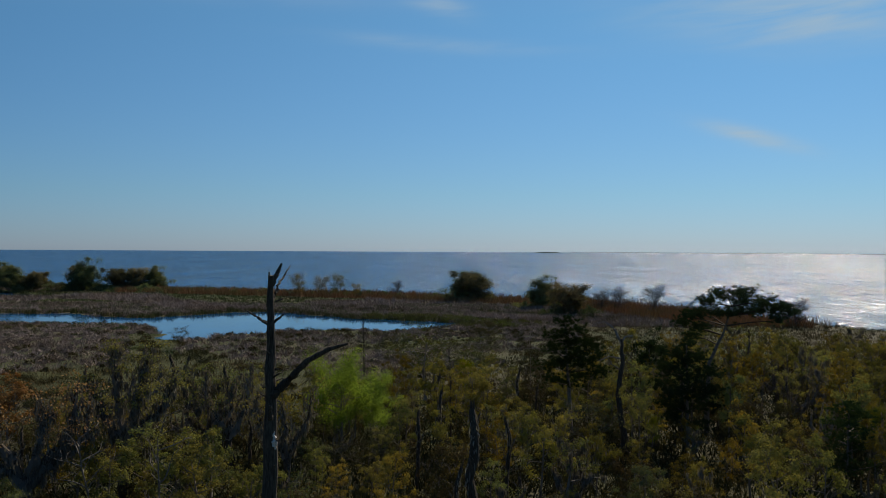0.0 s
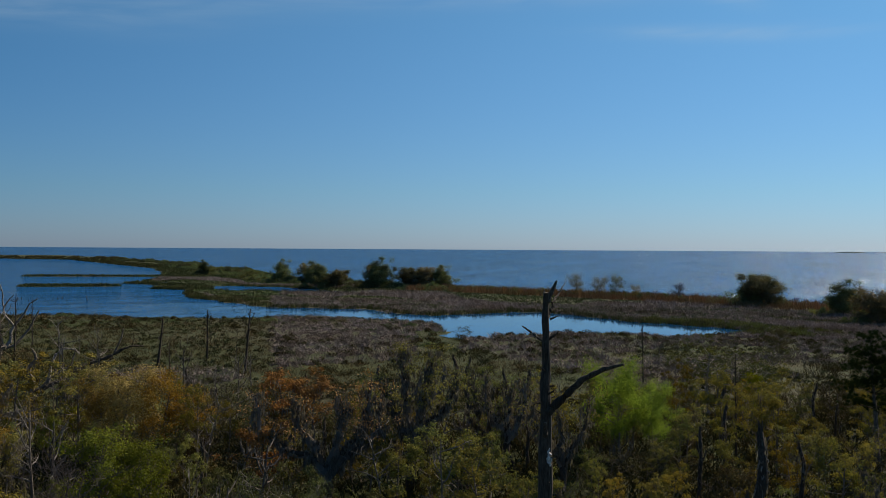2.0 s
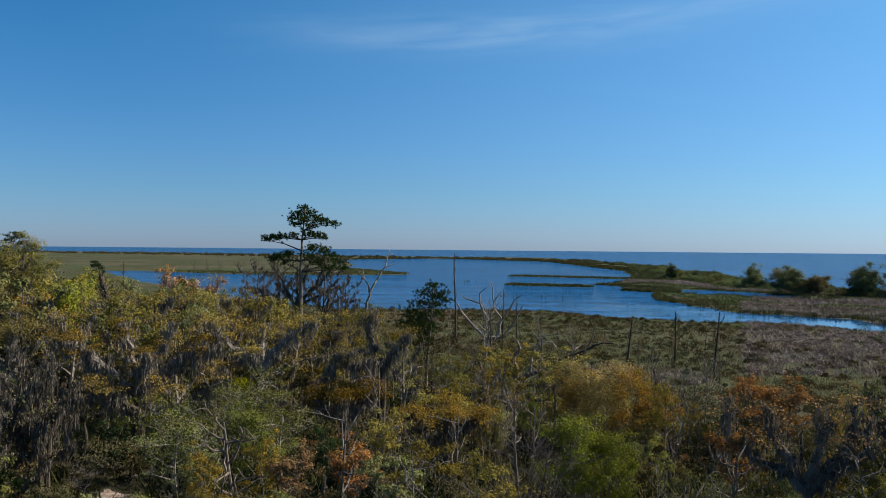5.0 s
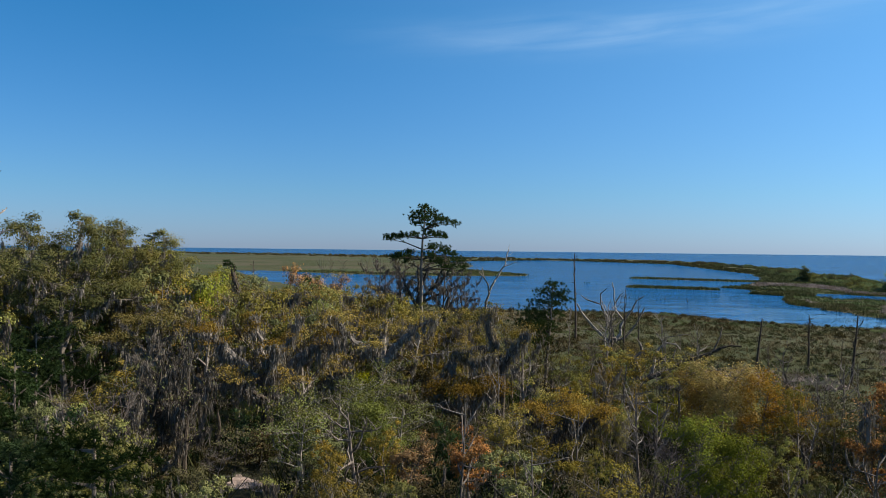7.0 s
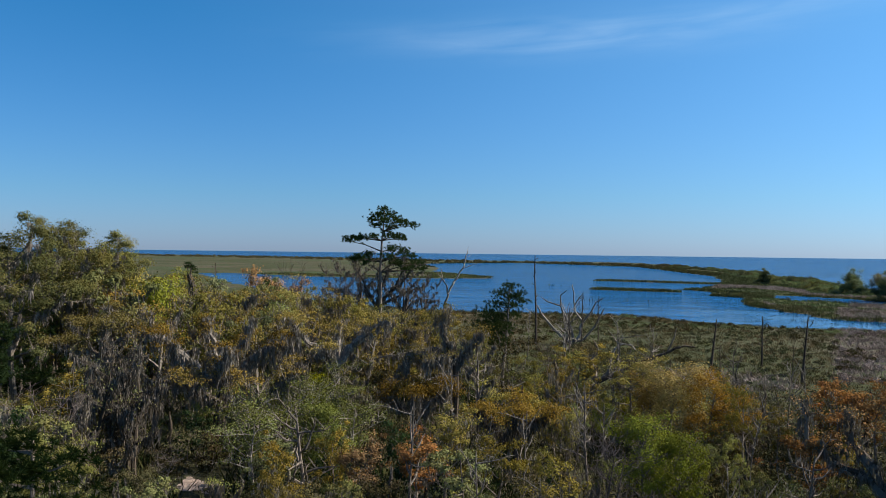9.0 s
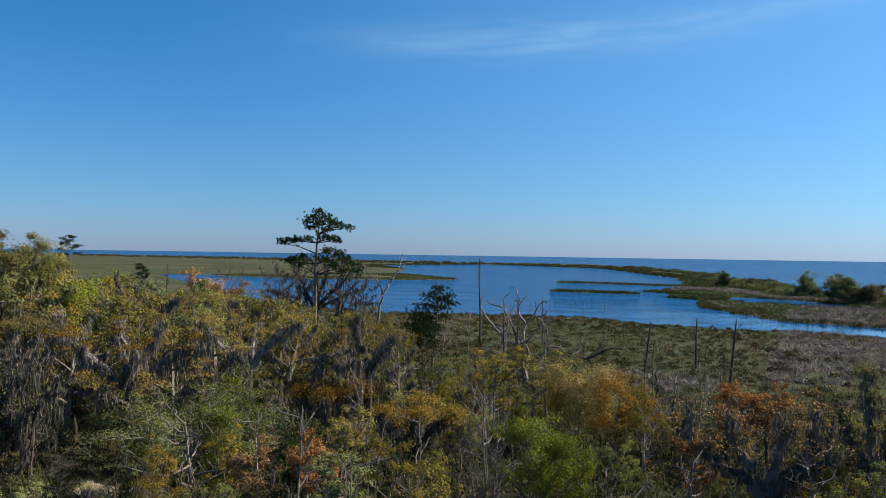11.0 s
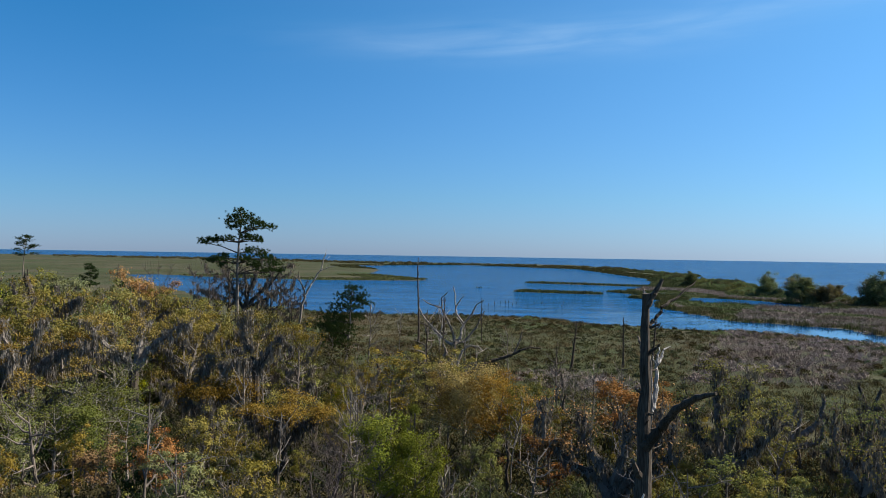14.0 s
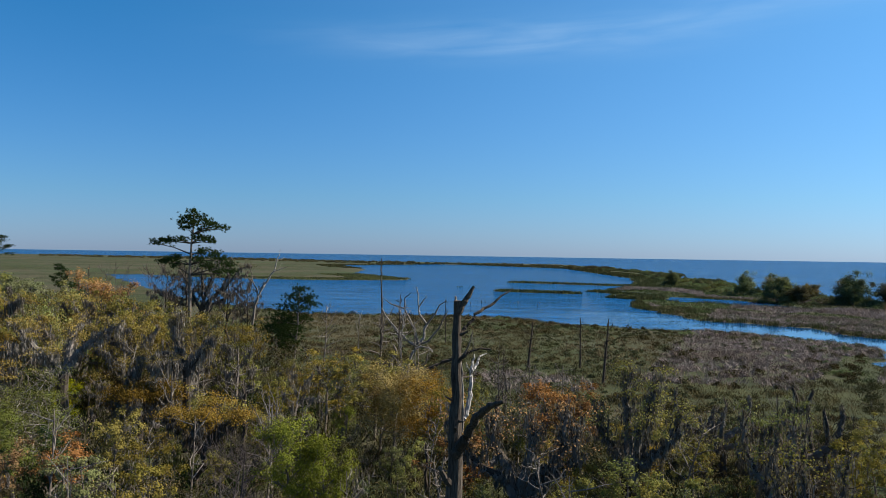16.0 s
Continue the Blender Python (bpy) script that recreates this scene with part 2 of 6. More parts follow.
LOWLEAF = leaf_material("thicket_leaves", (0.0595, 0.0693, 0.0334), (0.0936, 0.1052, 0.0474), (0.0992, 0.0846, 0.0474), 0.1, 0.08)
MOSS = leaf_material("hanging_moss", (0.074, 0.064, 0.055), (0.265, 0.236, 0.204), (0.125, 0.108, 0.090), 0.15, 0.02, 0.9)
TWIG = leaf_material("grey_twigs", (0.098, 0.077, 0.066), (0.182, 0.147, 0.133), (0.133, 0.101, 0.091), 0.1, 0.03, 0.9)
BARK = bark_material("grey_brown_bark", (0.075, 0.062, 0.050), (0.26, 0.22, 0.18))
SNAGBARK = bark_material("weathered_dark_wood", (0.030, 0.023, 0.017), (0.115, 0.092, 0.070))
GREYWOOD = bark_material("grey_dead_wood", (0.085, 0.074, 0.064), (0.27, 0.235, 0.20))
BLEACH = bark_material("bleached_wood", (0.13, 0.112, 0.095), (0.40, 0.355, 0.31))
STRIPPED = bark_material("stripped_wood", (0.40, 0.37, 0.33), (0.70, 0.66, 0.61))
PALEWOOD = bark_material("bare_pale_wood", (0.16, 0.145, 0.13), (0.46, 0.43, 0.39))
DEAD_REED = stalk_material("dead_reeds", (0.130, 0.105, 0.091), (0.345, 0.282, 0.256), (0.162, 0.125, 0.102))
EDGE_GRASS = stalk_material("yellow_green_grass", (0.110, 0.130, 0.030), (0.190, 0.205, 0.052), (0.150, 0.140, 0.046))
GREEN_REED = stalk_material("marsh_grass", (0.047, 0.054, 0.021), (0.092, 0.098, 0.038), (0.070, 0.062, 0.032))
ISLE_REED = stalk_material("islet_reeds", (0.050, 0.062, 0.024), (0.090, 0.104, 0.040), (0.070, 0.072, 0.032))
BROWN_REED = stalk_material("brown_sedge", (0.068, 0.051, 0.026), (0.138, 0.098, 0.053), (0.079, 0.070, 0.030))
BRIGHT_REED = stalk_material("fresh_marsh_grass", (0.060, 0.088, 0.030), (0.105, 0.132, 0.046), (0.085, 0.088, 0.040))
BANK_REED = stalk_material("bank_reeds", (0.060, 0.055, 0.024), (0.125, 0.105, 0.050), (0.070, 0.078, 0.026))
# brown sedge darkened: the shade between the crowns is put into its colour
UNDER_REED = stalk_material("shade_darkened_sedge", (0.034, 0.032, 0.014), (0.066, 0.058, 0.026), (0.036, 0.042, 0.015))
RED_REED = stalk_material("red_brown_cane", (0.1625, 0.0816, 0.0391), (0.325, 0.18, 0.092), (0.195, 0.126, 0.0575))
GROUND = ground_material()
SEA = water_material("open_water", (0.0018, 0.035, 0.100), ((0.6, 0.6), (1.8, 0.6), (5.0, 0.35)), 4.1, 0.14, 0.70, (1.0, 0.14, 1.0), 0.34, 0.12, foam=0.6)
LAGOON = water_material("still_water", (0.0015, 0.038, 0.108), ((0.10, 0.12), (1.3, 0.6), (4.5, 0.5)), 2.4, 0.05, 0.40, (1.0, 0.45, 1.0), 0.2, 0.42, 46.0, (-200.0, -90.0))
SAND = plain_material("pale_sand", (0.20, 0.145, 0.115), (0.42, 0.32, 0.26), 1.6)
CONCRETE = plain_material("concrete", (0.30, 0.29, 0.28), (0.42, 0.41, 0.39), 0.4)


# ---------------------------------------------------------------- building tools
class Geo:
    """Collects points and faces of one mesh."""

    def __init__(self):
        self.v, self.f = [], []

    def tube(self, path, radii, sides=6, cap=True):
        base, n = len(self.v), len(path)
        for i, p in enumerate(path):
            d = (path[min(i + 1, n - 1)] - path[max(i - 1, 0)]).normalized()
            a = d.orthogonal().normalized()
            b = d.cross(a)
            for k in range(sides):
                t = 2 * math.pi * k / sides
                q = p + (a * math.cos(t) + b * math.sin(t)) * radii[i]
                self.v.append((q.x, q.y, q.z))
        for i in range(n - 1):
            for k in range(sides):
                k2 = (k + 1) % sides
                self.f.append((base + i * sides + k, base + i * sides + k2, base + (i + 1) * sides + k2, base + (i + 1) * sides + k))
        if cap:
            self.f.append(tuple(base + (n - 1) * sides + k for k in range(sides)))
            self.f.append(tuple(base + sides - 1 - k for k in range(sides)))

    def leaf(self, rng, p, size, out, wild=0.5):
        """A leaf spray that turns its face outward and to the light, as leaves do."""
        n = (out + Vector((rng.gauss(0, wild), rng.gauss(0, wild), rng.gauss(0, wild)))).normalized()
        s = n.orthogonal().normalized()
        a = rng.uniform(0, 6.28)
        s = s * math.cos(a) + n.cross(s) * math.sin(a)
        t = n.cross(s)
        b = len(self.v)
        for q in (p - s * size * 0.5 - t * size * 0.25, p + s * size * 0.5 - t * size * 0.2, p + t * size * 0.6):
            self.v.append((q.x, q.y, q.z))
        self.f.append((b, b + 1, b + 2))

    def needle(self, p, d, width):
        s = d.orthogonal().normalized() * width
        b = len(self.v)
        q = p + d
        self.v += [(p.x - s.x, p.y - s.y, p.z - s.z), (p.x + s.x, p.y + s.y, p.z + s.z), (q.x, q.y, q.z)]
        self.f.append((b, b + 1, b + 2))

    def strand(self, rng, p, length, width):
        """A hanging beard: wavers and tapers downward."""
        t = rng.uniform(0, 6.28)
        s = Vector((math.cos(t), math.sin(t), 0)) * width
        sway = Vector((rng.gauss(0, 0.10), rng.gauss(0, 0.10), 0)) * length
        curl = Vector((rng.gauss(0, 0.07), rng.gauss(0, 0.07), 0)) * length
        b = len(self.v)
        for q in (p - s * 0.5, p + s * 0.5):
            self.v.append((q.x, q.y, q.z))
        for u, w in ((0.3, 1.15), (0.65, 0.85)):
            m = p + sway * u + curl * (1 if u < 0.5 else -0.6) + Vector((0, 0, -length * u))
            for q in (m + s * w, m - s * w):
                self.v.append((q.x, q.y, q.z))
        e = p + sway * 1.2 + Vector((0, 0, -length))
        self.v.append((e.x, e.y, e.z))
        self.f += [(b, b + 1, b + 2, b + 3), (b + 3, b + 2, b + 4, b + 5), (b + 5, b + 4, b + 6)]

    def sleeve(self, rng, path, thick):
        """A ragged sleeve of moss round an arm, sagging below it."""
        pts = [q + Vector((rng.gauss(0, 0.04), rng.gauss(0, 0.04), -thick * 0.35)) for q in path]
        n = len(pts)
        self.tube(pts, [max(0.03, thick * rng.uniform(0.6, 1.25) * (1.0 - 0.75 * i / n)) for i in range(n)], 6, False)

    def beard(self, rng, p, length, radius, n):
        """A clump of strands, longest in its middle."""
        for _ in range(n):
            a, u = rng.uniform(0, 6.28), rng.random() ** 0.7
            q = p + Vector((math.cos(a) * radius * u, math.sin(a) * radius * u, rng.gauss(0, 0.07)))
            self.strand(rng, q, length * (1.0 - 0.65 * u) * rng.uniform(0.5, 1.05), rng.uniform(0.016, 0.05))

    def mesh(self, name, mat, smooth=False):
        me = bpy.data.meshes.new(name)
        me.from_pydata(self.v, [], self.f)
        me.materials.append(mat)
        if smooth:
            me.polygons.foreach_set("use_smooth", [True] * len(me.polygons))
        me.update()
        return me


def part(name, geo, mat, parent, label="", smooth=False):
    ob = new(name, geo.mesh(name, mat, smooth))
    ob.parent = parent
    return tagged(ob, label)


def bend(rng, start, way, length, r0, r1, steps=4, wobble=0.15, lift=0.0):
    """A crooked limb: its points and radii."""
    pts, rad, p, d = [start], [r0], start.copy(), way.normalized()
    for i in range(steps):
        d = (d + Vector((rng.gauss(0, wobble), rng.gauss(0, wobble), rng.gauss(0, wobble * 0.7) + lift))).normalized()
        p = p + d * (length / steps)
        pts.append(p)
        rad.append(r0 + (r1 - r0) * (i + 1) / steps)
    return pts, rad


def flat_way(rng, up, a=None):
    a = rng.uniform(0, 6.28) if a is None else a
    return Vector((math.cos(a), math.sin(a), up)).normalized()


def branches(rng, wood, height, crown_from, spread, limbs, trunk_r, twigs=3, lean=0.06, fork=True, up=(0.25, 0.9), sides=6):
    """Trunk, limbs and twigs into wood; gives the twigs' points, where leaves or moss may sit."""
    tips, spots = [], []
    trunk, rad = bend(rng, Vector((0, 0, -0.3)), Vector((rng.gauss(0, lean), rng.gauss(0, lean), 1)), height * 0.92, trunk_r, trunk_r * 0.22, 7, 0.06, 0.02)
    rad[0] = trunk_r * 1.7
    wood.tube(trunk, rad, sides)
    for i in range(limbs):
        u = crown_from + (0.97 - crown_from) * (i + rng.random()) / limbs
        k = u * (len(trunk) - 1)
        j = min(int(k), len(trunk) - 2)
        p = trunk[j].lerp(trunk[j + 1], k - j)
        r = trunk_r * (1.05 - 0.8 * u) * 0.6
        reach = spread * (1.15 - 0.55 * abs(u - 0.55)) * rng.uniform(0.65, 1.1)
        limb, lr = bend(rng, p, flat_way(rng, rng.uniform(*up), i * 2.4 + rng.uniform(-0.5, 0.5)), reach, r, r * 0.3, 4, 0.2, 0.05)
        wood.tube(limb, lr, 5, False)
        spots += [limb[k].lerp(limb[k + 1], t) for k in range(1, 4) for t in (0.0, 0.33, 0.66)]
        for q in limb[2:]:
            for _ in range(twigs):
                twig, tr = bend(rng, q, flat_way(rng, rng.uniform(0.0, 1.2)), reach * rng.uniform(0.2, 0.45), r * 0.28, 0.01, 3, 0.25, 0.05)
                wood.tube(twig, tr, 3, False)
                spots.append(twig[1])
                tips.append(twig[-1])
    tips.append(trunk[-1])
    return tips, spots


PROTO = {}


def root(name, label, category, group=""):
    return tagged(new(name), label, category, group)


def leafy(key, name, label, seed, leafmat, height=8.0, spread=2.6, limbs=11, trunk_r=0.14, crown_from=0.3, leaves=2200, size=0.2, clump=0.55, twigs=2, droop=0.0, up=(0.25, 0.9), flat=0.5,
          moss=0, moss_len=(0.5, 1.4), barkmat=None, category="tree", group="swamp trees"):
    rng = random.Random(seed)
    e = root(name, label, category, group)
    wood, crown, beard = Geo(), Geo(), Geo()
    tips, spots = branches(rng, wood, height, crown_from, spread, limbs, trunk_r, twigs, up=up)
    part("trunk", wood, barkmat or BARK, e)
    if leaves:
        per = max(1, leaves // len(tips))
        for t in tips:
            if rng.random() < 0.38:
                continue
            c = clump * rng.uniform(0.6, 1.3)
            heart = Vector((0, 0, height * 0.55))
            for _ in range(int(per * rng.uniform(0.9, 2.6)) + 1):
                off = Vector((rng.gauss(0, c), rng.gauss(0, c), rng.gauss(0, c * flat) - abs(rng.gauss(0, droop))))
                out = (t - heart).normalized() * 0.6 + off / c * 0.6 + Vector((0, 0, 0.5))
                crown.leaf(rng, t + off, size * rng.uniform(0.6, 1.4), out)
        tagged(part("crown", crown, leafmat, e), kind="stuff")
    if moss:
        per = max(1, moss // len(spots))
        for s in spots:
            if rng.random() < 0.45:
                continue
            deep = rng.uniform(0.35, 1.0)
            beard.beard(rng, s, (moss_len[0] + (moss_len[1] - moss_len[0]) * rng.random()) * deep * 1.15, rng.uniform(0.14, 0.34), max(3, int(per * rng.uniform(0.6, 3.0))))
        tagged(part("hanging_moss", beard, MOSS, e, "grey hanging Spanish moss"), kind="stuff")
    PROTO[key] = [e, height, False]
    return e


def horned(key, label, seed, height, arms, trunk_r):
    """A bare tree whose arms sweep out and turn up like horns, sleeved and fringed with hanging moss."""
    rng = random.Random(seed)
    e = root("moss_draped_tree", label, "tree", "moss-draped trees")
    wood, beard = Geo(), Geo()
    crotch = Vector((rng.gauss(0, 0.2), rng.gauss(0, 0.2), height * 0.42))
    wood.tube([Vector((0, 0, -0.4)), Vector((0.1, 0.05, height * 0.2)), crotch], [trunk_r * 1.5, trunk_r, trunk_r * 0.85], 8)
    part("trunk", wood, SNAGBARK, e)
    for i in range(arms):
        a = i * 6.283 / arms + rng.uniform(-0.4, 0.4)
        out = Vector((math.cos(a), math.sin(a), 0))
        reach, rise = height * rng.uniform(0.10, 0.30), height * rng.uniform(0.30, 0.58)
        start = crotch - Vector((0, 0, height * rng.uniform(0.0, 0.14)))
        side = Vector((-out.y, out.x, 0)) * rng.gauss(0, 0.5)
        path = []
        for k in range(9):
            t = k / 8
            path.append(start + out * reach * (1.25 * math.sin(t * 1.9)) + side * math.sin(t * 3.1) + Vector((rng.gauss(0, 0.07), rng.gauss(0, 0.07), rise * (0.35 * t + 0.65 * t * t))))
        arm = Geo()
        arm.tube(path, [trunk_r * (0.62 - 0.5 * k / 8) for k in range(9)], 6)
        for k in (4, 6):
            tw, tr = bend(rng, path[k], flat_way(rng, rng.uniform(0.1, 1.0)), rng.uniform(0.6, 1.5), trunk_r * 0.2, 0.015, 4, 0.3, 0.06)
            arm.tube(tw, tr, 4)
        part("limb", arm, SNAGBARK, e)
        full = rng.uniform(0.5, 1.3)
        beard.sleeve(rng, [path[k].lerp(path[k + 1], t) for k in range(8) for t in (0.0, 0.33, 0.66)], trunk_r * rng.uniform(0.8, 1.25))
        for k in range(8):
            for t in (0.0, 0.25, 0.5, 0.75):
                q = path[k].lerp(path[k + 1], t)
                for _ in range(7):
                    b = rng.uniform(0, 6.28)
                    w = trunk_r * 0.55
                    beard.strand(rng, q + Vector((math.cos(b) * w, math.sin(b) * w, rng.gauss(0.05, 0.1))), rng.uniform(0.25, 0.7) * full * (0.5 + 0.9 * (1 - k / 8)), rng.uniform(0.03, 0.07))
                if k < 5 and rng.random() < 0.3:
                    beard.beard(rng, q, rng.uniform(0.8, 2.2) * full, rng.uniform(0.12, 0.26), 12)
    tagged(part("hanging_moss", beard, MOSS, e, "grey hanging Spanish moss"), kind="stuff")
    PROTO[key] = [e, height, False]


def shaggy(key, seed, height, r):
    """A broken dark trunk, splintered at its top and shaggy with moss."""
    rng = random.Random(seed)
    e = root("mossy_stump", "broken dark trunk shaggy with grey moss", "dead tree", "mossy stumps")
    wood, beard = Geo(), Geo()
    path = [Vector((rng.gauss(0, 0.06) * k, rng.gauss(0, 0.06) * k, -0.4 + (height + 0.4) * k / 6)) for k in range(7)]
    wood.tube(path, [r * (1.4 - 0.11 * k) * rng.uniform(0.85, 1.15) for k in range(7)], 8)
    for k in range(4):
        a = rng.uniform(0, 6.28)
        wood.tube([path[-1] + Vector((math.cos(a) * r * 0.4, math.sin(a) * r * 0.4, -0.3)), path[-1] + Vector((math.cos(a) * r * 0.5, math.sin(a) * r * 0.5, rng.uniform(0.2, 0.8)))], [r * 0.3, 0.02], 4)
    part("trunk", wood, SNAGBARK, e)
    for k in range(2):
        arm = Geo()
        q = path[rng.randrange(3, 6)]
        tw, tr = bend(rng, q, flat_way(rng, rng.uniform(0.3, 1.2)), rng.uniform(0.8, 1.8), r * 0.4, 0.03, 4, 0.25, 0.1)
        arm.tube(tw, tr, 5)
        part("branch", arm, SNAGBARK, e)
        beard.sleeve(rng, tw, r * 0.5)
    for k in range(6):
        for t in (0.0, 0.2, 0.4, 0.6, 0.8):
            q = path[k].lerp(path[k + 1], t)
            for _ in range(5):
                a = rng.uniform(0, 6.28)
                beard.strand(rng, q + Vector((math.cos(a) * r, math.sin(a) * r, rng.gauss(0, 0.1))), rng.uniform(0.2, 0.7), rng.uniform(0.025, 0.06))
    tagged(part("hanging_moss", beard, MOSS, e, "grey hanging Spanish moss"), kind="stuff")
    PROTO[key] = [e, height, False]


def place(key, x, y, height, turn=None, z=0.0, wide=1.0, rng=random):
    """Sets a tree of that kind, scaled to a height, on the ground."""
    e, h, used = PROTO[key]
    s = height / h
    m = Matrix.Translation((x, y, z)) @ Matrix.Rotation(rng.uniform(0, 6.28) if turn is None else radians(turn), 4, "Z") @ Matrix.Diagonal((s * wide, s * wide, s, 1))
    if not used:
        e.matrix_basis = m
        PROTO[key][2] = m.to_scale()
        return e
    s0 = used
    return copy_thing(e, m @ Matrix.Diagonal((1 / s0.x, 1 / s0.y, 1 / s0.z, 1)))


# ---------------------------------------------------------------- the lie of the land
NEAR_SHORE = [(-640, 222), (-450, 178), (-300, 150), (-229, 154), (-208, 177), (-185, 203), (-153, 202), (-131, 213), (-112, 222), (-73, 217), (-61, 187), (-54, 185),
              (-42, 202), (-25, 209), (-6, 207), (6, 222)]
FAR_SHORE = [(9, 218), (3, 226), (-4, 234), (-16, 241), (-26, 244), (-37, 251), (-49, 264), (-58, 267), (-66, 262), (-74, 247), (-82, 242), (-93, 243), (-106, 248), (-113, 259), (-121, 254),
             (-131, 253), (-139, 248), (-153, 256), (-163, 264), (-184, 275), (-198, 287), (-222, 312), (-232, 338), (-250, 347), (-276, 362), (-262, 388), (-310, 398), (-335, 445), (-364, 490),
             (-460, 610), (-560, 690), (-815, 900), (-1100, 930), (-1010, 652), (-780, 547), (-640, 440), (-505, 402), (-478, 384), (-490, 336), (-511, 305), (-549, 272), (-640, 245)]
POND = [(-226, 338), (-243, 366), (-231, 375), (-214, 374), (-193, 366), (-166, 352), (-161, 337), (-178, 334), (-195, 338), (-209, 333)]
COAST = [(500, -1500), (300, -300), (165, 130), (104, 222), (60, 320), (-20, 362), (-66, 378), (-121, 396), (-223, 440), (-296, 515), (-348, 592), (-444, 650), (-534, 790),
         (-716, 900), (-860, 1060), (-1150, 1253), (-1468, 953), (-1850, 830), (-2250, 630), (-2600, 250), (-2900, -500), (-2900, -4000), (500, -4000)]
ISLES = [(-420, 432, -334, 470, 6.0), (-322, 328, -288, 347, 5.0), (-373, 340, -368, 345, 1.2), (-300, 378, -246, 362, 4.5), (-252, 336, -228, 337, 3.6)]


def inside_distance(x, y, ring):
    """Metres inside a closed outline (outside: minus)."""
    best = np.full(x.shape, 1e9)
    within = np.zeros(x.shape, bool)
    for (ax, ay), (bx, by) in zip(ring, ring[1:] + ring[:1]):
        dx, dy = bx - ax, by - ay
        t = np.clip(((x - ax) * dx + (y - ay) * dy) / (dx * dx + dy * dy), 0, 1)
        best = np.minimum(best, np.hypot(x - ax - t * dx, y - ay - t * dy))
        cross = (ay > y) != (by > y)
        within ^= cross & (x < dx * (y - ay) / (dy if dy else 1e-9) + ax)
    return np.where(within, best, -best)


def ripple(x, y):
    return (np.sin(x * 0.21 + 1.7 * np.sin(y * 0.13)) + np.sin(y * 0.27 + 1.3 * np.sin(x * 0.17 + 2)) + 0.7 * np.sin(x * 0.61 + y * 0.43) + 0.5 * np.sin(x * 0.9 - y * 1.1)) * 1.1


def land(x, y):
    """Metres inland from the nearest water (in the water: minus)."""
    x, y = np.asarray(x, float), np.asarray(y, float)
    d = np.minimum(inside_distance(x, y, COAST), -inside_distance(x, y, NEAR_SHORE + FAR_SHORE))
    d = np.minimum(d, -inside_distance(x, y, POND))
    isle = np.full(x.shape, -1e9)
    for ax, ay, bx, by, r in ISLES:
        dx, dy = bx - ax, by - ay
        t = np.clip(((x - ax) * dx + (y - ay) * dy) / (dx * dx + dy * dy), 0, 1)
        isle = np.maximum(isle, r - np.hypot(x - ax - t * dx, y - ay - t * dy))
    return np.maximum(d + ripple(x, y), isle + 0.35 * ripple(x, y))


def lay(lo, a, b, hi, fine, grow=1.16):
    """Grid lines: even between a and b, ever wider outside."""
    mid = list(np.arange(a, b + fine * 0.5, fine))
    left, s, v = [], fine, a
    while v > lo:
        s *= grow
        v -= s
        left.append(max(v, lo))
    right, s, v = [], fine, mid[-1]
    while v < hi:
        s *= grow
        v += s
        right.append(min(v, hi))
    return np.array(left[::-1] + mid + right)


def ground_height(x, y):
    d = land(x, y)
    return np.clip(d * 0.12, -1.6, 0.35) + np.where(d > 3, 0.12 * np.sin(x * 0.31) * np.sin(y * 0.27 + 1), 0)


gx, gy = lay(-5600, -560, 170, 5600, 4.0, 1.06), lay(-5600, 20, 620, 5600, 4.0, 1.06)
GX, GY = np.meshgrid(gx, gy)
GZ = ground_height(GX, GY)
geo = Geo()
geo.v = np.column_stack((GX.ravel(), GY.ravel(), GZ.ravel())).tolist()
nx, ny = len(gx), len(gy)
idx = np.arange(nx * ny).reshape(ny, nx)
geo.f = np.stack((idx[:-1, :-1], idx[:-1, 1:], idx[1:, 1:], idx[1:, :-1]), -1).reshape(-1, 4).tolist()
tagged(new("ground", geo.mesh("ground", GROUND, True)), "low brown and olive coastal marsh ground", "marsh", kind="structure")

# the open water to the horizon, and the sheltered lagoon behind the spit
SPLIT = [(500, -5600), (300, -300), (150, 130), (85, 225), (45, 300), (-30, 335), (-90, 340), (-150, 350), (-215, 415), (-290, 480), (-345, 560), (-430, 625), (-540, 760), (-712, 885), (-850, 1035), (-1150, 1225), (-1460, 930),
         (-1840, 800), (-2230, 600), (-2570, 230), (-2860, -500), (-3000, -5600)]
sea = bmesh.new()
rim = [(x, y) for x, y in SPLIT] + [(-5600, -5600), (-5600, 5600), (5600, 5600), (5600, -5600)]
sea.faces.new([sea.verts.new((x, y, 0.0)) for x, y in rim])
me = bpy.data.meshes.new("sea_water")
bmesh.ops.triangulate(sea, faces=sea.faces[:])
bmesh.ops.recalc_face_normals(sea, faces=sea.faces[:])
if sum(f.normal.z for f in sea.faces) < 0:
    bmesh.ops.reverse_faces(sea, faces=sea.faces[:])
sea.to_mesh(me)
sea.free()
me.materials.append(SEA)
tagged(new("sea_water", me), "open blue lake with small wind waves", "water", kind="structure")
lag = bmesh.new()
lag.faces.new([lag.verts.new((x, y, 0.0)) for x, y in SPLIT[::-1]])
bmesh.ops.triangulate(lag, faces=lag.faces[:])
if sum(f.normal.z for f in lag.faces) < 0:
    bmesh.ops.reverse_faces(lag, faces=lag.faces[:])
me = bpy.data.meshes.new("lagoon_water")
lag.to_mesh(me)
lag.free()
me.materials.append(LAGOON)
tagged(new("lagoon_water", me), "calm blue lagoon water between marsh banks", "water", kind="structure")


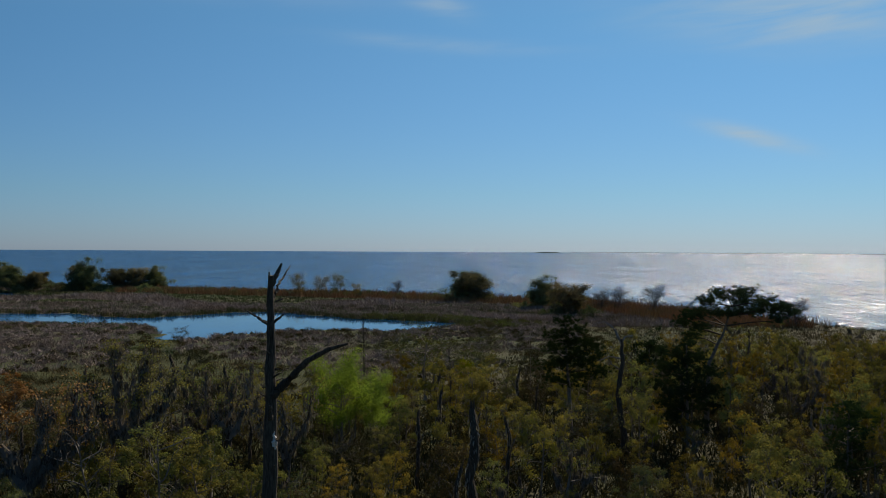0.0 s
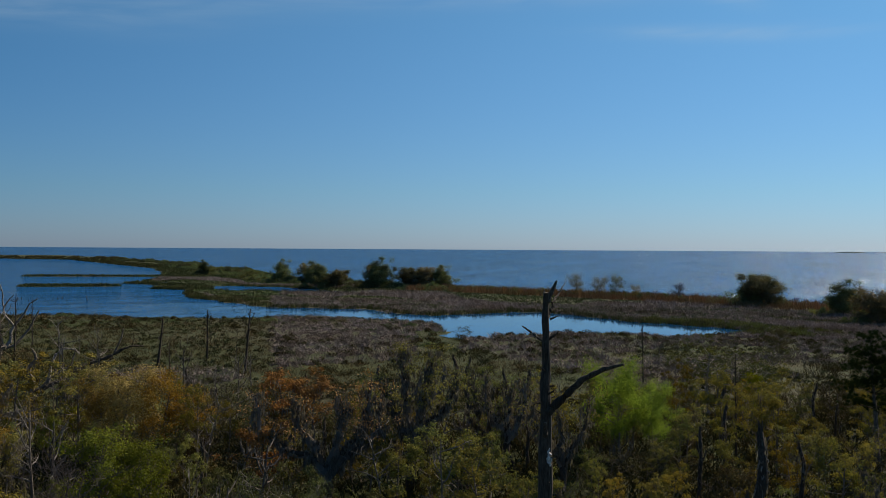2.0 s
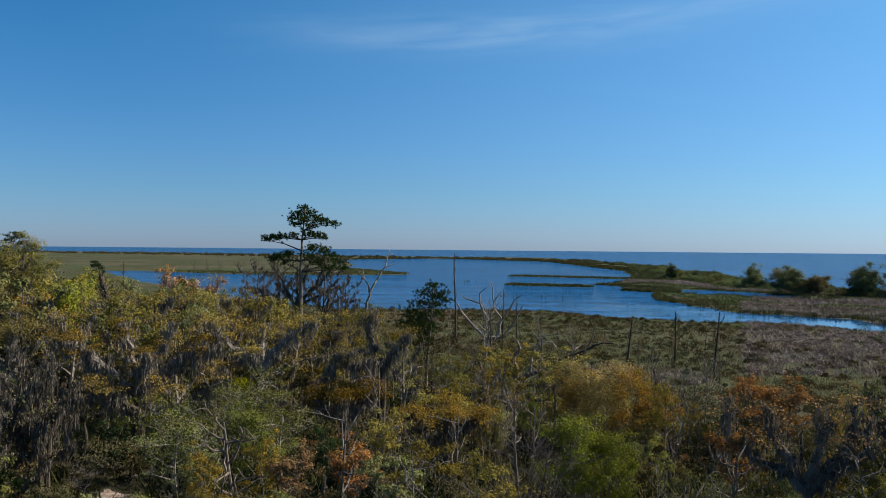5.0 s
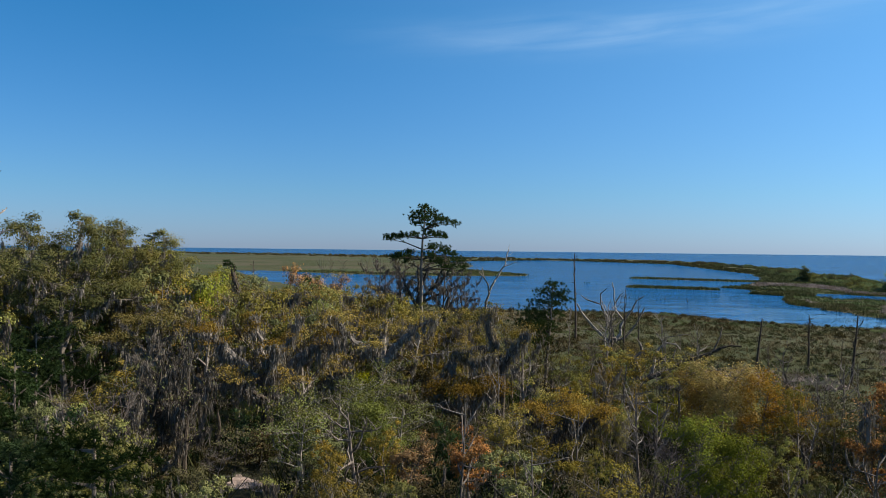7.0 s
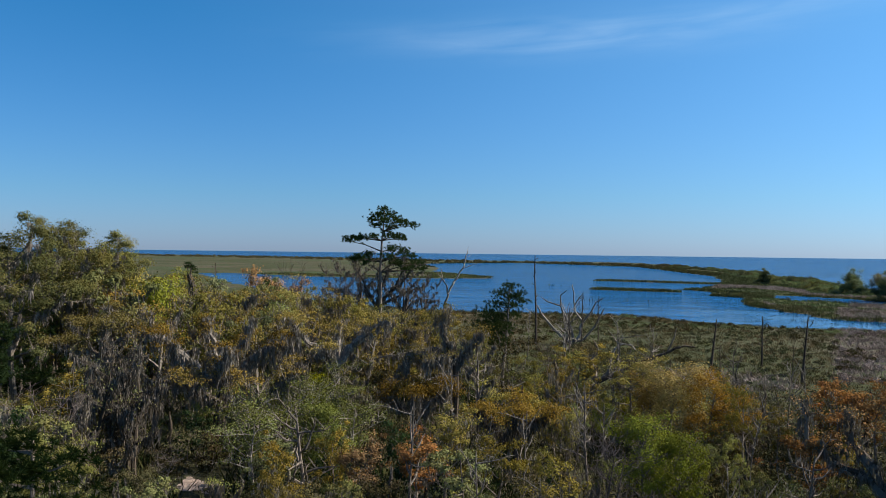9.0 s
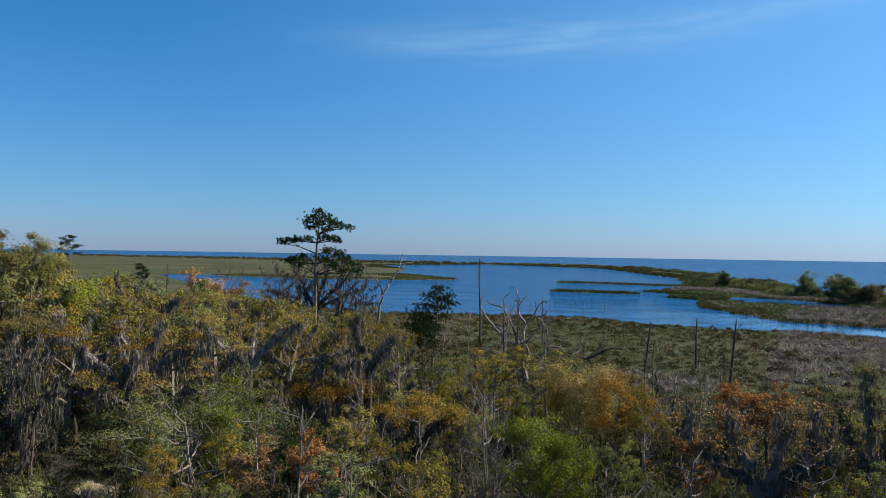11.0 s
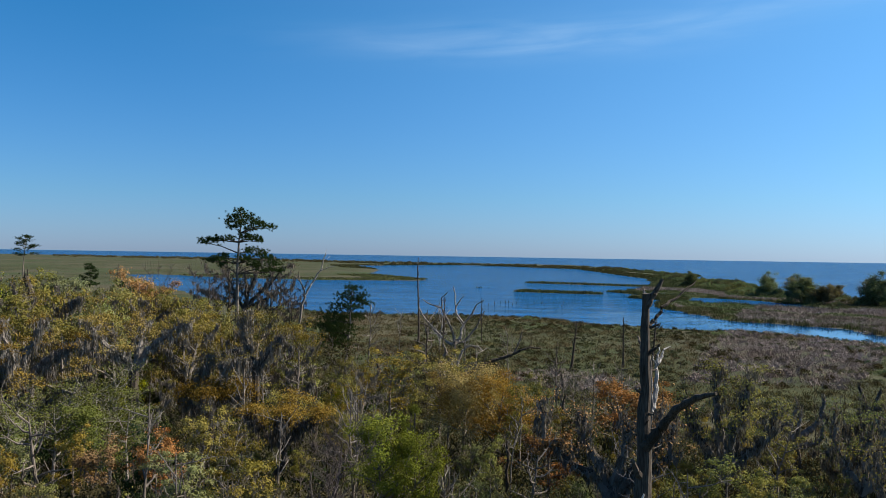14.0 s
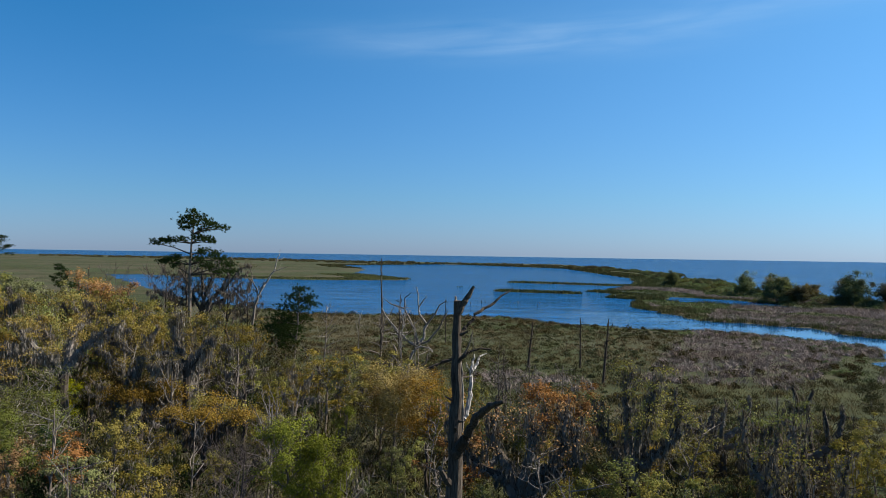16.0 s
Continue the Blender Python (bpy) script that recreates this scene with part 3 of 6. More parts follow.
# ---------------------------------------------------------------- reeds and grass
def stalks(name, label, mat, spots, tall, width, blades, seed, lean=0.25, matted=0.0):
    """Tufts of blades on the given spots, one mesh; in matted reeds each tuft leans one way."""
    r = np.random.RandomState(seed)
    p = np.repeat(np.asarray(spots, float), blades, axis=0)
    n = len(p)
    p[:, 0] += r.normal(0, 0.5, n)
    p[:, 1] += r.normal(0, 0.5, n)
    z = ground_height(p[:, 0], p[:, 1]) - 0.1
    a, h = r.uniform(0, 6.283, n), r.uniform(tall[0], tall[1], n)
    h *= 0.85 + 0.3 * np.sin(p[:, 0] * 1.1 + 2 * np.sin(p[:, 1] * 0.5)) * np.sin(p[:, 1] * 0.9 + 1.5 * np.sin(p[:, 0] * 0.4))
    wv = width * r.uniform(0.6, 1.4, n)
    s = np.column_stack((np.cos(a) * wv, np.sin(a) * wv, np.zeros(n)))
    base = np.column_stack((p[:, 0], p[:, 1], z))
    tuft = np.repeat(r.normal(0, 1, (len(spots), 2)) * matted, blades, axis=0)
    top = base + np.column_stack(((tuft[:, 0] + r.normal(0, lean, n)) * h, (tuft[:, 1] + r.normal(0, lean, n)) * h, h))
    me = bpy.data.meshes.new(name)
    me.from_pydata(np.stack((base - s, base + s, top + s * 0.35, top - s * 0.35), 1).reshape(-1, 3).tolist(), [], np.arange(4 * n).reshape(-1, 4).tolist())
    me.materials.append(mat)
    return tagged(new(name, me), label, "reeds", kind="stuff")


def forest_edge(bearing):
    return np.interp(bearing, (-60, -27, -15, -5, 5, 12, 25, 35, 45, 52, 60, 70, 90), (165, 165, 148, 118, 103, 97, 97, 101, 110, 122, 145, 165, 170))


def scatter(n, x0, x1, y0, y1, seed):
    r = np.random.RandomState(seed)
    return r.uniform(x0, x1, n), r.uniform(y0, y1, n)


def wave_noise(x, y, s, k=0.0):
    return np.sin(x * s + 2.1 * np.sin(y * s * 0.7 + k)) + np.sin(y * s * 1.3 + 1.7 * np.sin(x * s * 0.8 + 1 + k)) + 0.6 * np.sin((x + y) * s * 2.3 + k)


mx, my = scatter(52000, -330, 110, 60, 300, 5)
bearing, far = np.degrees(np.arctan2(-mx, my)), np.hypot(mx, my)
inland = land(mx, my)
keep = (inland > 0.4) & (far > forest_edge(bearing) - 14) & (bearing < 62) & (bearing > -30)
mx, my, bearing, far, inland = mx[keep], my[keep], bearing[keep], far[keep], inland[keep]
zone = wave_noise(mx, my, 0.045)
zone = zone * 0.6 + 0.5 * wave_noise(mx, my, 0.16, 3.0)
mauve = ((bearing > 20.3) & (bearing < 29.8) & (far > 143 + 7 * zone)) | ((bearing < 16.6 + 0.8 * zone) & (bearing > -9) & (far > np.interp(bearing, (-9, -5, 5, 16.6), (165, 155, 122, 158)) + 7 * zone)) | ((bearing > 16) & (bearing < 20.4) & (far > 205))
mauve = (mauve & (zone > -1.25)) | (np.hypot((mx + 82) * 0.7, my - 112) < 9)
patch = ~mauve & (((bearing > 15.5) & (bearing < 20.6) & (far > 160 + 4 * zone) & (far < 206)) | ((bearing > 30) & (wave_noise(mx, my, 0.08, 5.0) > 1.2)))
green = (~mauve) & (~patch) & ((wave_noise(mx, my, 0.07, 2.0) > 0.5) | (inland < 3.0))
spots = np.column_stack((mx, my))
stalks("dead_reed_bed", "pale mauve-brown dead reeds in the marsh", DEAD_REED, spots[mauve], (0.3, 1.0), 0.055, 16, 1, 0.4, 0.55)
stalks("green_marsh_patch", "fresh green grass patch in the marsh", BRIGHT_REED, spots[patch], (0.2, 0.6), 0.04, 15, 64, 0.5, 0.3)
mounds = spots[mauve][::9][:1300]
stalks("green_marsh_grass", "low green marsh grass", GREEN_REED, spots[green], (0.25, 0.8), 0.036, 17, 2, 0.55, 0.5)
stalks("brown_sedge_field", "brown and olive sedge on the marsh flat", BROWN_REED, spots[~mauve & ~green & ~patch], (0.25, 0.9), 0.036, 17, 3, 0.55, 0.5)
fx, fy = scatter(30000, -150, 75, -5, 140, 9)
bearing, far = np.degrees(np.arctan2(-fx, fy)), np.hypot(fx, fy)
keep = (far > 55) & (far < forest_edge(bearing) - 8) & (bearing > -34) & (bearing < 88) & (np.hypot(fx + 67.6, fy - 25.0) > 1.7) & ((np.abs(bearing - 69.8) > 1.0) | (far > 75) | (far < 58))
# its dark colour stands in for shade beneath the trees
stalks("swamp_undergrowth", "olive undergrowth on the swamp floor, with shade put into its colour", UNDER_REED, np.column_stack((fx, fy))[keep], (0.5, 2.0), 0.07, 4, 10, 0.6)


def scrub(name, label, mat, spots, tall, seed, leaves=110, grain=1.0):
    """Low rounded scrub lumps of small leaves, one mesh."""
    r = np.random.RandomState(seed)
    n = len(spots)
    size = r.uniform(tall[0], tall[1], n)
    p = np.repeat(np.column_stack((spots, ground_height(spots[:, 0], spots[:, 1]))), leaves, axis=0)
    d = r.normal(0, 1, (n * leaves, 3))
    d /= np.linalg.norm(d, axis=1)[:, None]
    d[:, 2] = np.abs(d[:, 2])
    k = np.repeat(size, leaves)[:, None] * r.uniform(0.55, 1.05, (n * leaves, 1))
    c = p + d * k * (1.25, 1.25, 1.0)
    out = d + r.normal(0, 0.5, d.shape)
    a = np.cross(out, r.normal(0, 1, d.shape))
    a /= np.linalg.norm(a, axis=1)[:, None]
    b = np.cross(out, a)
    b /= np.linalg.norm(b, axis=1)[:, None]
    w0 = r.uniform(0.10, 0.22, (n * leaves, 1)) * grain
    me = bpy.data.meshes.new(name)
    me.from_pydata(np.stack((c - a * w0, c + a * w0, c + b * w0 * 1.2), 1).reshape(-1, 3).tolist(), [], np.arange(3 * n * leaves).reshape(-1, 3).tolist())
    me.materials.append(mat)
    return tagged(new(name, me), label, "scrub", kind="stuff")


kx, ky = scatter(2600, -260, 40, 70, 235, 12)
bearing, far = np.degrees(np.arctan2(-kx, ky)), np.hypot(kx, ky)
inland = land(kx, ky)
keep = (inland > 1.5) & (far > forest_edge(bearing) - 10) & (bearing > -12) & (bearing < 60) & ((inland < 16) | (wave_noise(kx, ky, 0.06, 4.0) > 0.4))
qx, qy = scatter(2600, -150, 75, -5, 145, 15)
qb, qd = np.degrees(np.arctan2(-qx, qy)), np.hypot(qx, qy)
under = (qd > 52) & (qd < forest_edge(qb) + 2) & (qb > -34) & (qb < 88) & (np.hypot(qx + 67.6, qy - 25.0) > 3) & ((np.abs(qb - 69.8) > 1.2) | (qd > 73) | (qd < 58))
scrub("dead_reed_mounds", "matted pinkish mounds of dead reed", DEAD_REED, mounds, (0.35, 0.95), 73, 70)
scrub("swamp_scrub", "low olive-brown scrub under the swamp trees", SHRUB, np.column_stack((qx, qy))[under & (qb < 46)][:600], (0.7, 1.8), 17, 130)
# under the oaks the darker leaf colour paints in the canopy's shade
scrub("shade_scrub", "low green scrub under the mossy oaks, coloured dark for shade", DARKLEAF, np.column_stack((qx, qy))[under & (qb >= 46)][:600], (0.7, 1.8), 16, 130)
scrub("marsh_scrub", "low dark olive scrub on the marsh", SHRUB, np.column_stack((kx, ky))[keep][:520], (0.5, 1.2), 13)
vx, vy = scatter(4200, -240, 30, 80, 232, 71)
bearing, far = np.degrees(np.arctan2(-vx, vy)), np.hypot(vx, vy)
keep = (land(vx, vy) > 1.0) & (far > forest_edge(bearing) - 6) & (bearing > -12) & (bearing < 60) & (wave_noise(vx, vy, 0.055, 1.5) > -0.3)
scrub("marsh_hummocks", "soft olive hummocks of marsh growth", LOWLEAF, np.column_stack((vx, vy))[keep][:1100], (0.3, 0.85), 72, 70)
sx, sy = scatter(60000, -340, 100, 215, 520, 6)
inland = land(sx, sy)
sea_side = inside_distance(sx, sy, COAST)
keep = (inland > 0.3) & (sea_side > 1) & (np.degrees(np.arctan2(-sx, sy)) < 40)
sx, sy, inland, sea_side = sx[keep], sy[keep], inland[keep], sea_side[keep]
ridge = (sea_side < 34) & (np.degrees(np.arctan2(-sx, sy)) < 21) & (wave_noise(sx, sy, 0.03, 1.0) > -1.1)
mauve = ~ridge & (wave_noise(sx, sy, 0.05, 3.0) > np.where(sx < -100, 0.6, 0.5)) & (inland > 4)
spots = np.column_stack((sx, sy))
stalks("red_cane_belt", "tall red-brown cane along the spit", RED_REED, spots[ridge], (1.0, 2.8), 0.07, 10, 4, 0.22, 0.15)
stalks("spit_dead_reeds", "pale dead reeds on the spit", DEAD_REED, spots[mauve], (0.6, 1.5), 0.075, 10, 5, 0.3, 0.6)
pale = ~ridge & ~mauve & (wave_noise(sx, sy, 0.05, 6.0) > -1.0)
stalks("spit_fresh_grass", "yellow-green grass on the spit", BRIGHT_REED, spots[pale], (0.3, 0.8), 0.075, 10, 63, 0.4, 0.4)
stalks("spit_green_grass", "green grass along the lagoon's far bank", GREEN_REED, spots[~ridge & ~mauve & ~pale], (0.3, 1.0), 0.075, 10, 6, 0.4, 0.4)
wx, wy = scatter(60000, -245, 12, 212, 385, 66)
inland = land(wx, wy)
keep = (inland > 0.0) & (inland < 2.6) & (wave_noise(wx, wy, 0.12, 2.0) > -0.9) & (wy > np.interp(wx, (-245, -130, -80, -20, 12), (285, 232, 226, 222, 214)))
stalks("bank_reeds", "tall brown-green reeds along the lagoon's far bank", BANK_REED, np.column_stack((wx, wy))[keep][:5200], (0.6, 1.7), 0.06, 10, 67, 0.2, 0.15)
ex, ey = scatter(5000, -40, 30, 205, 275, 61)
inland = land(ex, ey)
keep = (inland > 0.1) & (inland < 13 + 2 * wave_noise(ex, ey, 0.2, 1.0)) & (ey > 214) & (ex > -22) & (ey < 250)
stalks("lagoon_edge_grass", "fresh yellow-green grass at the head of the lagoon", EDGE_GRASS, np.column_stack((ex, ey))[keep], (0.5, 1.3), 0.06, 16, 62, 0.35, 0.3)
ix, iy = scatter(60000, -620, -290, 250, 780, 7)
inland = land(ix, iy)
keep = (inland > 0.2) & (inland < 40)
stalks("island_reeds", "olive reeds on the low islands and far banks", ISLE_REED, np.column_stack((ix, iy))[keep][:12000], (0.3, 1.0), 0.26, 5, 8, 0.4)

rim_spots = []
r = np.random.RandomState(31)
for ax, ay, bx, by, half in [q for q in ISLES if q[4] > 2]:
    t = r.uniform(-0.05, 1.05, 900)
    rim_spots.append(np.column_stack((ax + (bx - ax) * t + r.normal(0, half * 0.5, 900), ay + (by - ay) * t + r.normal(0, half * 0.5, 900))))
rim_spots = np.concatenate(rim_spots)
rim_spots = rim_spots[land(rim_spots[:, 0], rim_spots[:, 1]) > 0.3]
stalks("islet_reeds", "olive-green reeds on the long low islets", ISLE_REED, rim_spots, (0.5, 1.4), 0.12, 7, 88, 0.3, 0.3)

# ---------------------------------------------------------------- trees: kinds
leafy("olive_a", "swamp_tree", "young swamp tree with sparse olive-yellow spring leaves", 11, OLIVE, 8.0, 2.5, 9, 0.15, 0.36, 3192, 0.16, 0.27, flat=0.62, twigs=3)
leafy("olive_b", "swamp_tree", "young swamp tree with sparse olive-yellow spring leaves", 12, OLIVE, 8.0, 2.9, 9, 0.15, 0.36, 3192, 0.16, 0.27, moss=160, flat=0.62, twigs=3)
leafy("olive_c", "slender_tree", "slender swamp tree with thin yellow-green leaves", 13, OLIVE, 8.0, 2.0, 8, 0.15, 0.36, 2280, 0.16, 0.26, flat=0.65, twigs=3)
leafy("gold_a", "golden_tree", "swamp tree with golden-brown spring leaves", 14, GOLD, 8.0, 2.8, 9, 0.15, 0.36, 3192, 0.16, 0.27, moss=200, flat=0.62, twigs=3)
leafy("gold_b", "golden_tree", "swamp tree with golden-yellow leaves and hanging moss", 15, GOLD, 9.0, 3.3, 9, 0.2, 0.36, 3344, 0.16, 0.42, moss=700, moss_len=(0.6, 1.7), flat=0.55)
leafy("rust_a", "red_maple", "maple with rust-orange spring leaves", 16, RUST, 7.5, 2.8, 9, 0.15, 0.36, 3192, 0.16, 0.27, moss=150, flat=0.62, twigs=3)
leafy("amber_a", "amber_tree", "round amber-leaved swamp tree", 217, AMBER, 7.5, 2.8, 14, 0.15, 0.25, 9000, 0.12, 0.40, twigs=3, flat=0.75)
leafy("fresh_a", "green_tree", "small tree with fresh bright green leaves", 17, FRESH, 7.0, 2.6, 13, 0.15, 0.25, 8500, 0.13, 0.40, twigs=3, flat=0.7)
leafy("fresh_b", "green_tree", "small tree with thin grey-green leaves and pale twigs", 18, SAGE, 7.0, 2.8, 12, 0.15, 0.36, 3240, 0.12, 0.42, twigs=4, barkmat=BLEACH)
leafy("willow_a", "willow", "bright green willow with soft drooping leaves", 19, WILLOW, 8.5, 2.9, 15, 0.16, 0.2, 24000, 0.095, 0.42, droop=0.55, group="", flat=0.8)
leafy("shrub_a", "shrub", "dense olive-brown swamp shrub", 20, SHRUB, 4.5, 2.1, 10, 0.07, 0.1, 2400, 0.16, 0.36, category="shrub", group="swamp shrubs")
leafy("shrub_b", "shrub", "olive swamp shrub with bare grey twigs", 21, SHRUB, 4.5, 2.3, 10, 0.07, 0.1, 1300, 0.15, 0.36, twigs=5, category="shrub", group="swamp shrubs")
leafy("dark_a", "evergreen_shrub", "dark green evergreen shrub", 22, DARKLEAF, 6.0, 2.2, 12, 0.1, 0.1, 3600, 0.18, 0.36, category="shrub", group="swamp shrubs")
leafy("twig_a", "bare_shrub", "leafless shrub of fine grey-mauve twigs", 23, TWIG, 6.0, 2.3, 13, 0.08, 0.1, 0, twigs=8, barkmat=TWIG, category="shrub", group="swamp shrubs")
horned("moss_a", "leafless dark tree with upcurved arms sleeved in grey moss", 24, 9.0, 6, 0.30)
shaggy("shag_a", 225, 8.0, 0.30)
shaggy("shag_b", 226, 7.0, 0.24)
horned("moss_e", "broken dark tree with few crooked arms sleeved in grey moss", 224, 9.0, 4, 0.32)
leafy("moss_b", "moss_draped_tree", "thin-leaved dark tree hung with grey Spanish moss", 25, OLIVE, 9.0, 2.9, 8, 0.22, 0.35, 1100, 0.14, 0.35, moss=2000, moss_len=(0.5, 2.2), twigs=2, up=(0.4, 1.4), group="moss-draped trees")
leafy("moss_c", "moss_draped_tree", "spreading golden-leaved oak hung with grey Spanish moss", 26, OAKGOLD, 11.0, 4.6, 11, 0.42, 0.35, 2700, 0.15, 0.50, moss=3000, moss_len=(0.7, 2.4), group="moss-draped trees", flat=0.42, barkmat=GREYWOOD)
leafy("moss_d", "moss_draped_tree", "spreading golden-leaved oak hung with grey Spanish moss", 126, OAKGOLD, 11.0, 4.6, 11, 0.42, 0.35, 2700, 0.15, 0.50, moss=3000, moss_len=(0.7, 2.4), group="moss-draped trees", flat=0.42, barkmat=GREYWOOD)
leafy("curtain", "moss_draped_tree", "dark tangled tree wrapped in long curtains of Spanish moss", 127, OAKLEAF, 11.0, 3.8, 15, 0.30, 0.2, 400, 0.14, 0.35, moss=4200, moss_len=(0.6, 2.8), twigs=6, group="moss-draped trees", barkmat=SNAGBARK)
leafy("olive_d", "leafy_tree", "swamp tree with olive-green spring leaves", 128, OAKLEAF, 8.0, 2.7, 10, 0.14, 0.25, 3496, 0.16, 0.28, moss=120, twigs=3)
leafy("gold_c", "golden_tree", "swamp tree with golden-yellow spring leaves", 129, GOLD, 8.0, 2.5, 9, 0.15, 0.3, 3192, 0.16, 0.27, flat=0.62, twigs=3)
leafy("dark_bare", "bare_tree", "dark leafless tree of dense brown twigs and moss", 130, TWIG, 18.0, 4.6, 18, 0.3, 0.35, 0, twigs=9, moss=4200, moss_len=(0.4, 1.8), barkmat=SNAGBARK, group="")
leafy("oak_a", "oak", "tall olive-green oak hung with Spanish moss", 27, OLDOAK, 21.0, 6.0, 26, 0.46, 0.45, 26000, 0.17, 0.55, moss=4500, moss_len=(0.8, 2.6), group="tall oaks", flat=0.6)
leafy("bush_a", "bush", "round olive-green bush on the spit", 28, BUSHLEAF, 9.0, 5.0, 18, 0.25, 0.08, 11000, 0.4, 0.85, category="bush", group="bushes on the spit", flat=0.85)
leafy("bush_b", "bush", "round green-brown bush on the spit", 29, RUSSET, 9.0, 5.6, 18, 0.25, 0.05, 11000, 0.4, 0.85, category="bush", group="bushes on the spit", flat=0.85)
leafy("bush_d", "thin_bush", "thin tan-leaved small tree behind the cane", 230, GOLD, 8.5, 4.0, 13, 0.16, 0.15, 2400, 0.25, 0.7, twigs=5, barkmat=TWIG, category="bush", group="bushes on the spit", flat=0.8)
leafy("bush_c", "bare_bush", "leafless pinkish-grey bush on the shore", 30, TWIG, 8.5, 4.0, 20, 0.26, 0.08, 2600, 0.2, 0.6, twigs=11, barkmat=TWIG, category="bush", group="bushes on the spit")


def dome(key, name, label, seed, mat, height, radius, leaves, size, category="bush", group="low thicket"):
    """A low thicket: short stems under many overlapping leafy lumps."""
    g = random.Random(seed)
    e = root(name, label, category, group)
    wood, crown = Geo(), Geo()
    lumps = []
    for k in range(15):
        a, u = g.uniform(0, 6.28), g.random() ** 0.6
        p = Vector((math.cos(a) * radius * u, math.sin(a) * radius * u, height * (0.62 - 0.42 * u) * g.uniform(0.7, 1.15)))
        lumps.append((p, radius * g.uniform(0.16, 0.34)))
        wood.tube([Vector((p.x * 0.02, p.y * 0.02, -0.3)), p * 0.5, p], [0.12, 0.05, 0.02], 5, False)
    for k in range(leaves):
        p, r = g.choice(lumps)
        d = Vector((g.gauss(0, 1), g.gauss(0, 1), g.gauss(0.35, 0.8))).normalized()
        q = p + Vector((d.x * r, d.y * r, d.z * height * 0.32)) * g.uniform(0.6, 1.12)
        if q.z > 0:
            crown.leaf(g, q, size * g.uniform(0.6, 1.4), d + Vector((0, 0, 0.3)))
    part("trunk", wood, BARK, e)
    tagged(part("crown", crown, mat, e), kind="stuff")
    PROTO[key] = [e, height, False]


dome("low_a", "thicket_bush", "low olive-green thicket on the far bank", 31, LOWLEAF, 3.2, 4.2, 2600, 0.26)
dome("low_b", "thicket_bush", "low brown-green thicket on the spit", 32, BUSHLEAF, 3.2, 4.6, 2600, 0.26)
dome("hummock_a", "marsh_shrub", "low brown-olive shrub mound on the marsh", 33, SHRUB, 1.6, 2.0, 1100, 0.13, "shrub", "marsh shrubs")
dome("hummock_b", "marsh_shrub", "low green shrub mound on the marsh", 34, LOWLEAF, 1.6, 2.2, 1100, 0.13, "shrub", "marsh shrubs")


def pine(key, seed, height, whorls, crown_from, reach, label, name="pine", clump=0.34, needles=34, dense=1.0, gap=0.0, trunk_r=0.2):
    rng = random.Random(seed)
    e = root(name, label, "pine", "pines")
    wood, crown = Geo(), Geo()
    trunk, rad = bend(rng, Vector((0, 0, -0.3)), Vector((0.02, 0.01, 1)), height + 0.2, trunk_r, 0.05, 9, 0.025)
    rad[0] *= 1.3
    wood.tube(trunk, rad, 7)
    pads = [trunk[-1]]
    for i in range(whorls):
        u = crown_from + (0.98 - crown_from) * (i + 0.5 * rng.random()) / whorls
        k = u * 9
        j = min(int(k), 8)
        p = trunk[j].lerp(trunk[j + 1], k - j)
        if rng.random() < gap:
            continue
        out = reach * (1.0 - 0.55 * (u - crown_from) / (1 - crown_from)) * rng.uniform(0.55, 1.15)
        limb, lr = bend(rng, p, flat_way(rng, rng.uniform(0.0, 0.5), i * 2.4 + rng.uniform(-0.6, 0.6)), out, 0.09, 0.025, 4, 0.16, 0.05)
        wood.tube(limb, lr, 4, False)
        for q in limb[2:]:
            for _ in range(3):
                pads.append(q + Vector((rng.gauss(0, 0.45), rng.gauss(0, 0.45), rng.uniform(0, 0.5))))
    for q in pads:
        for _ in range(int(rng.uniform(3, 6) * dense)):
            c = q + Vector((rng.gauss(0, clump), rng.gauss(0, clump), rng.gauss(0, clump * 0.5)))
            for _ in range(needles):
                d = Vector((rng.gauss(0, 1), rng.gauss(0, 1), rng.gauss(0.35, 0.8))).normalized() * rng.uniform(0.18, 0.38)
                crown.needle(c, d, 0.018 + height * 0.0008)
    part("trunk", wood, BARK, e)
    tagged(part("crown", crown, NEEDLE, e), kind="stuff")
    PROTO[key] = [e, height, False]


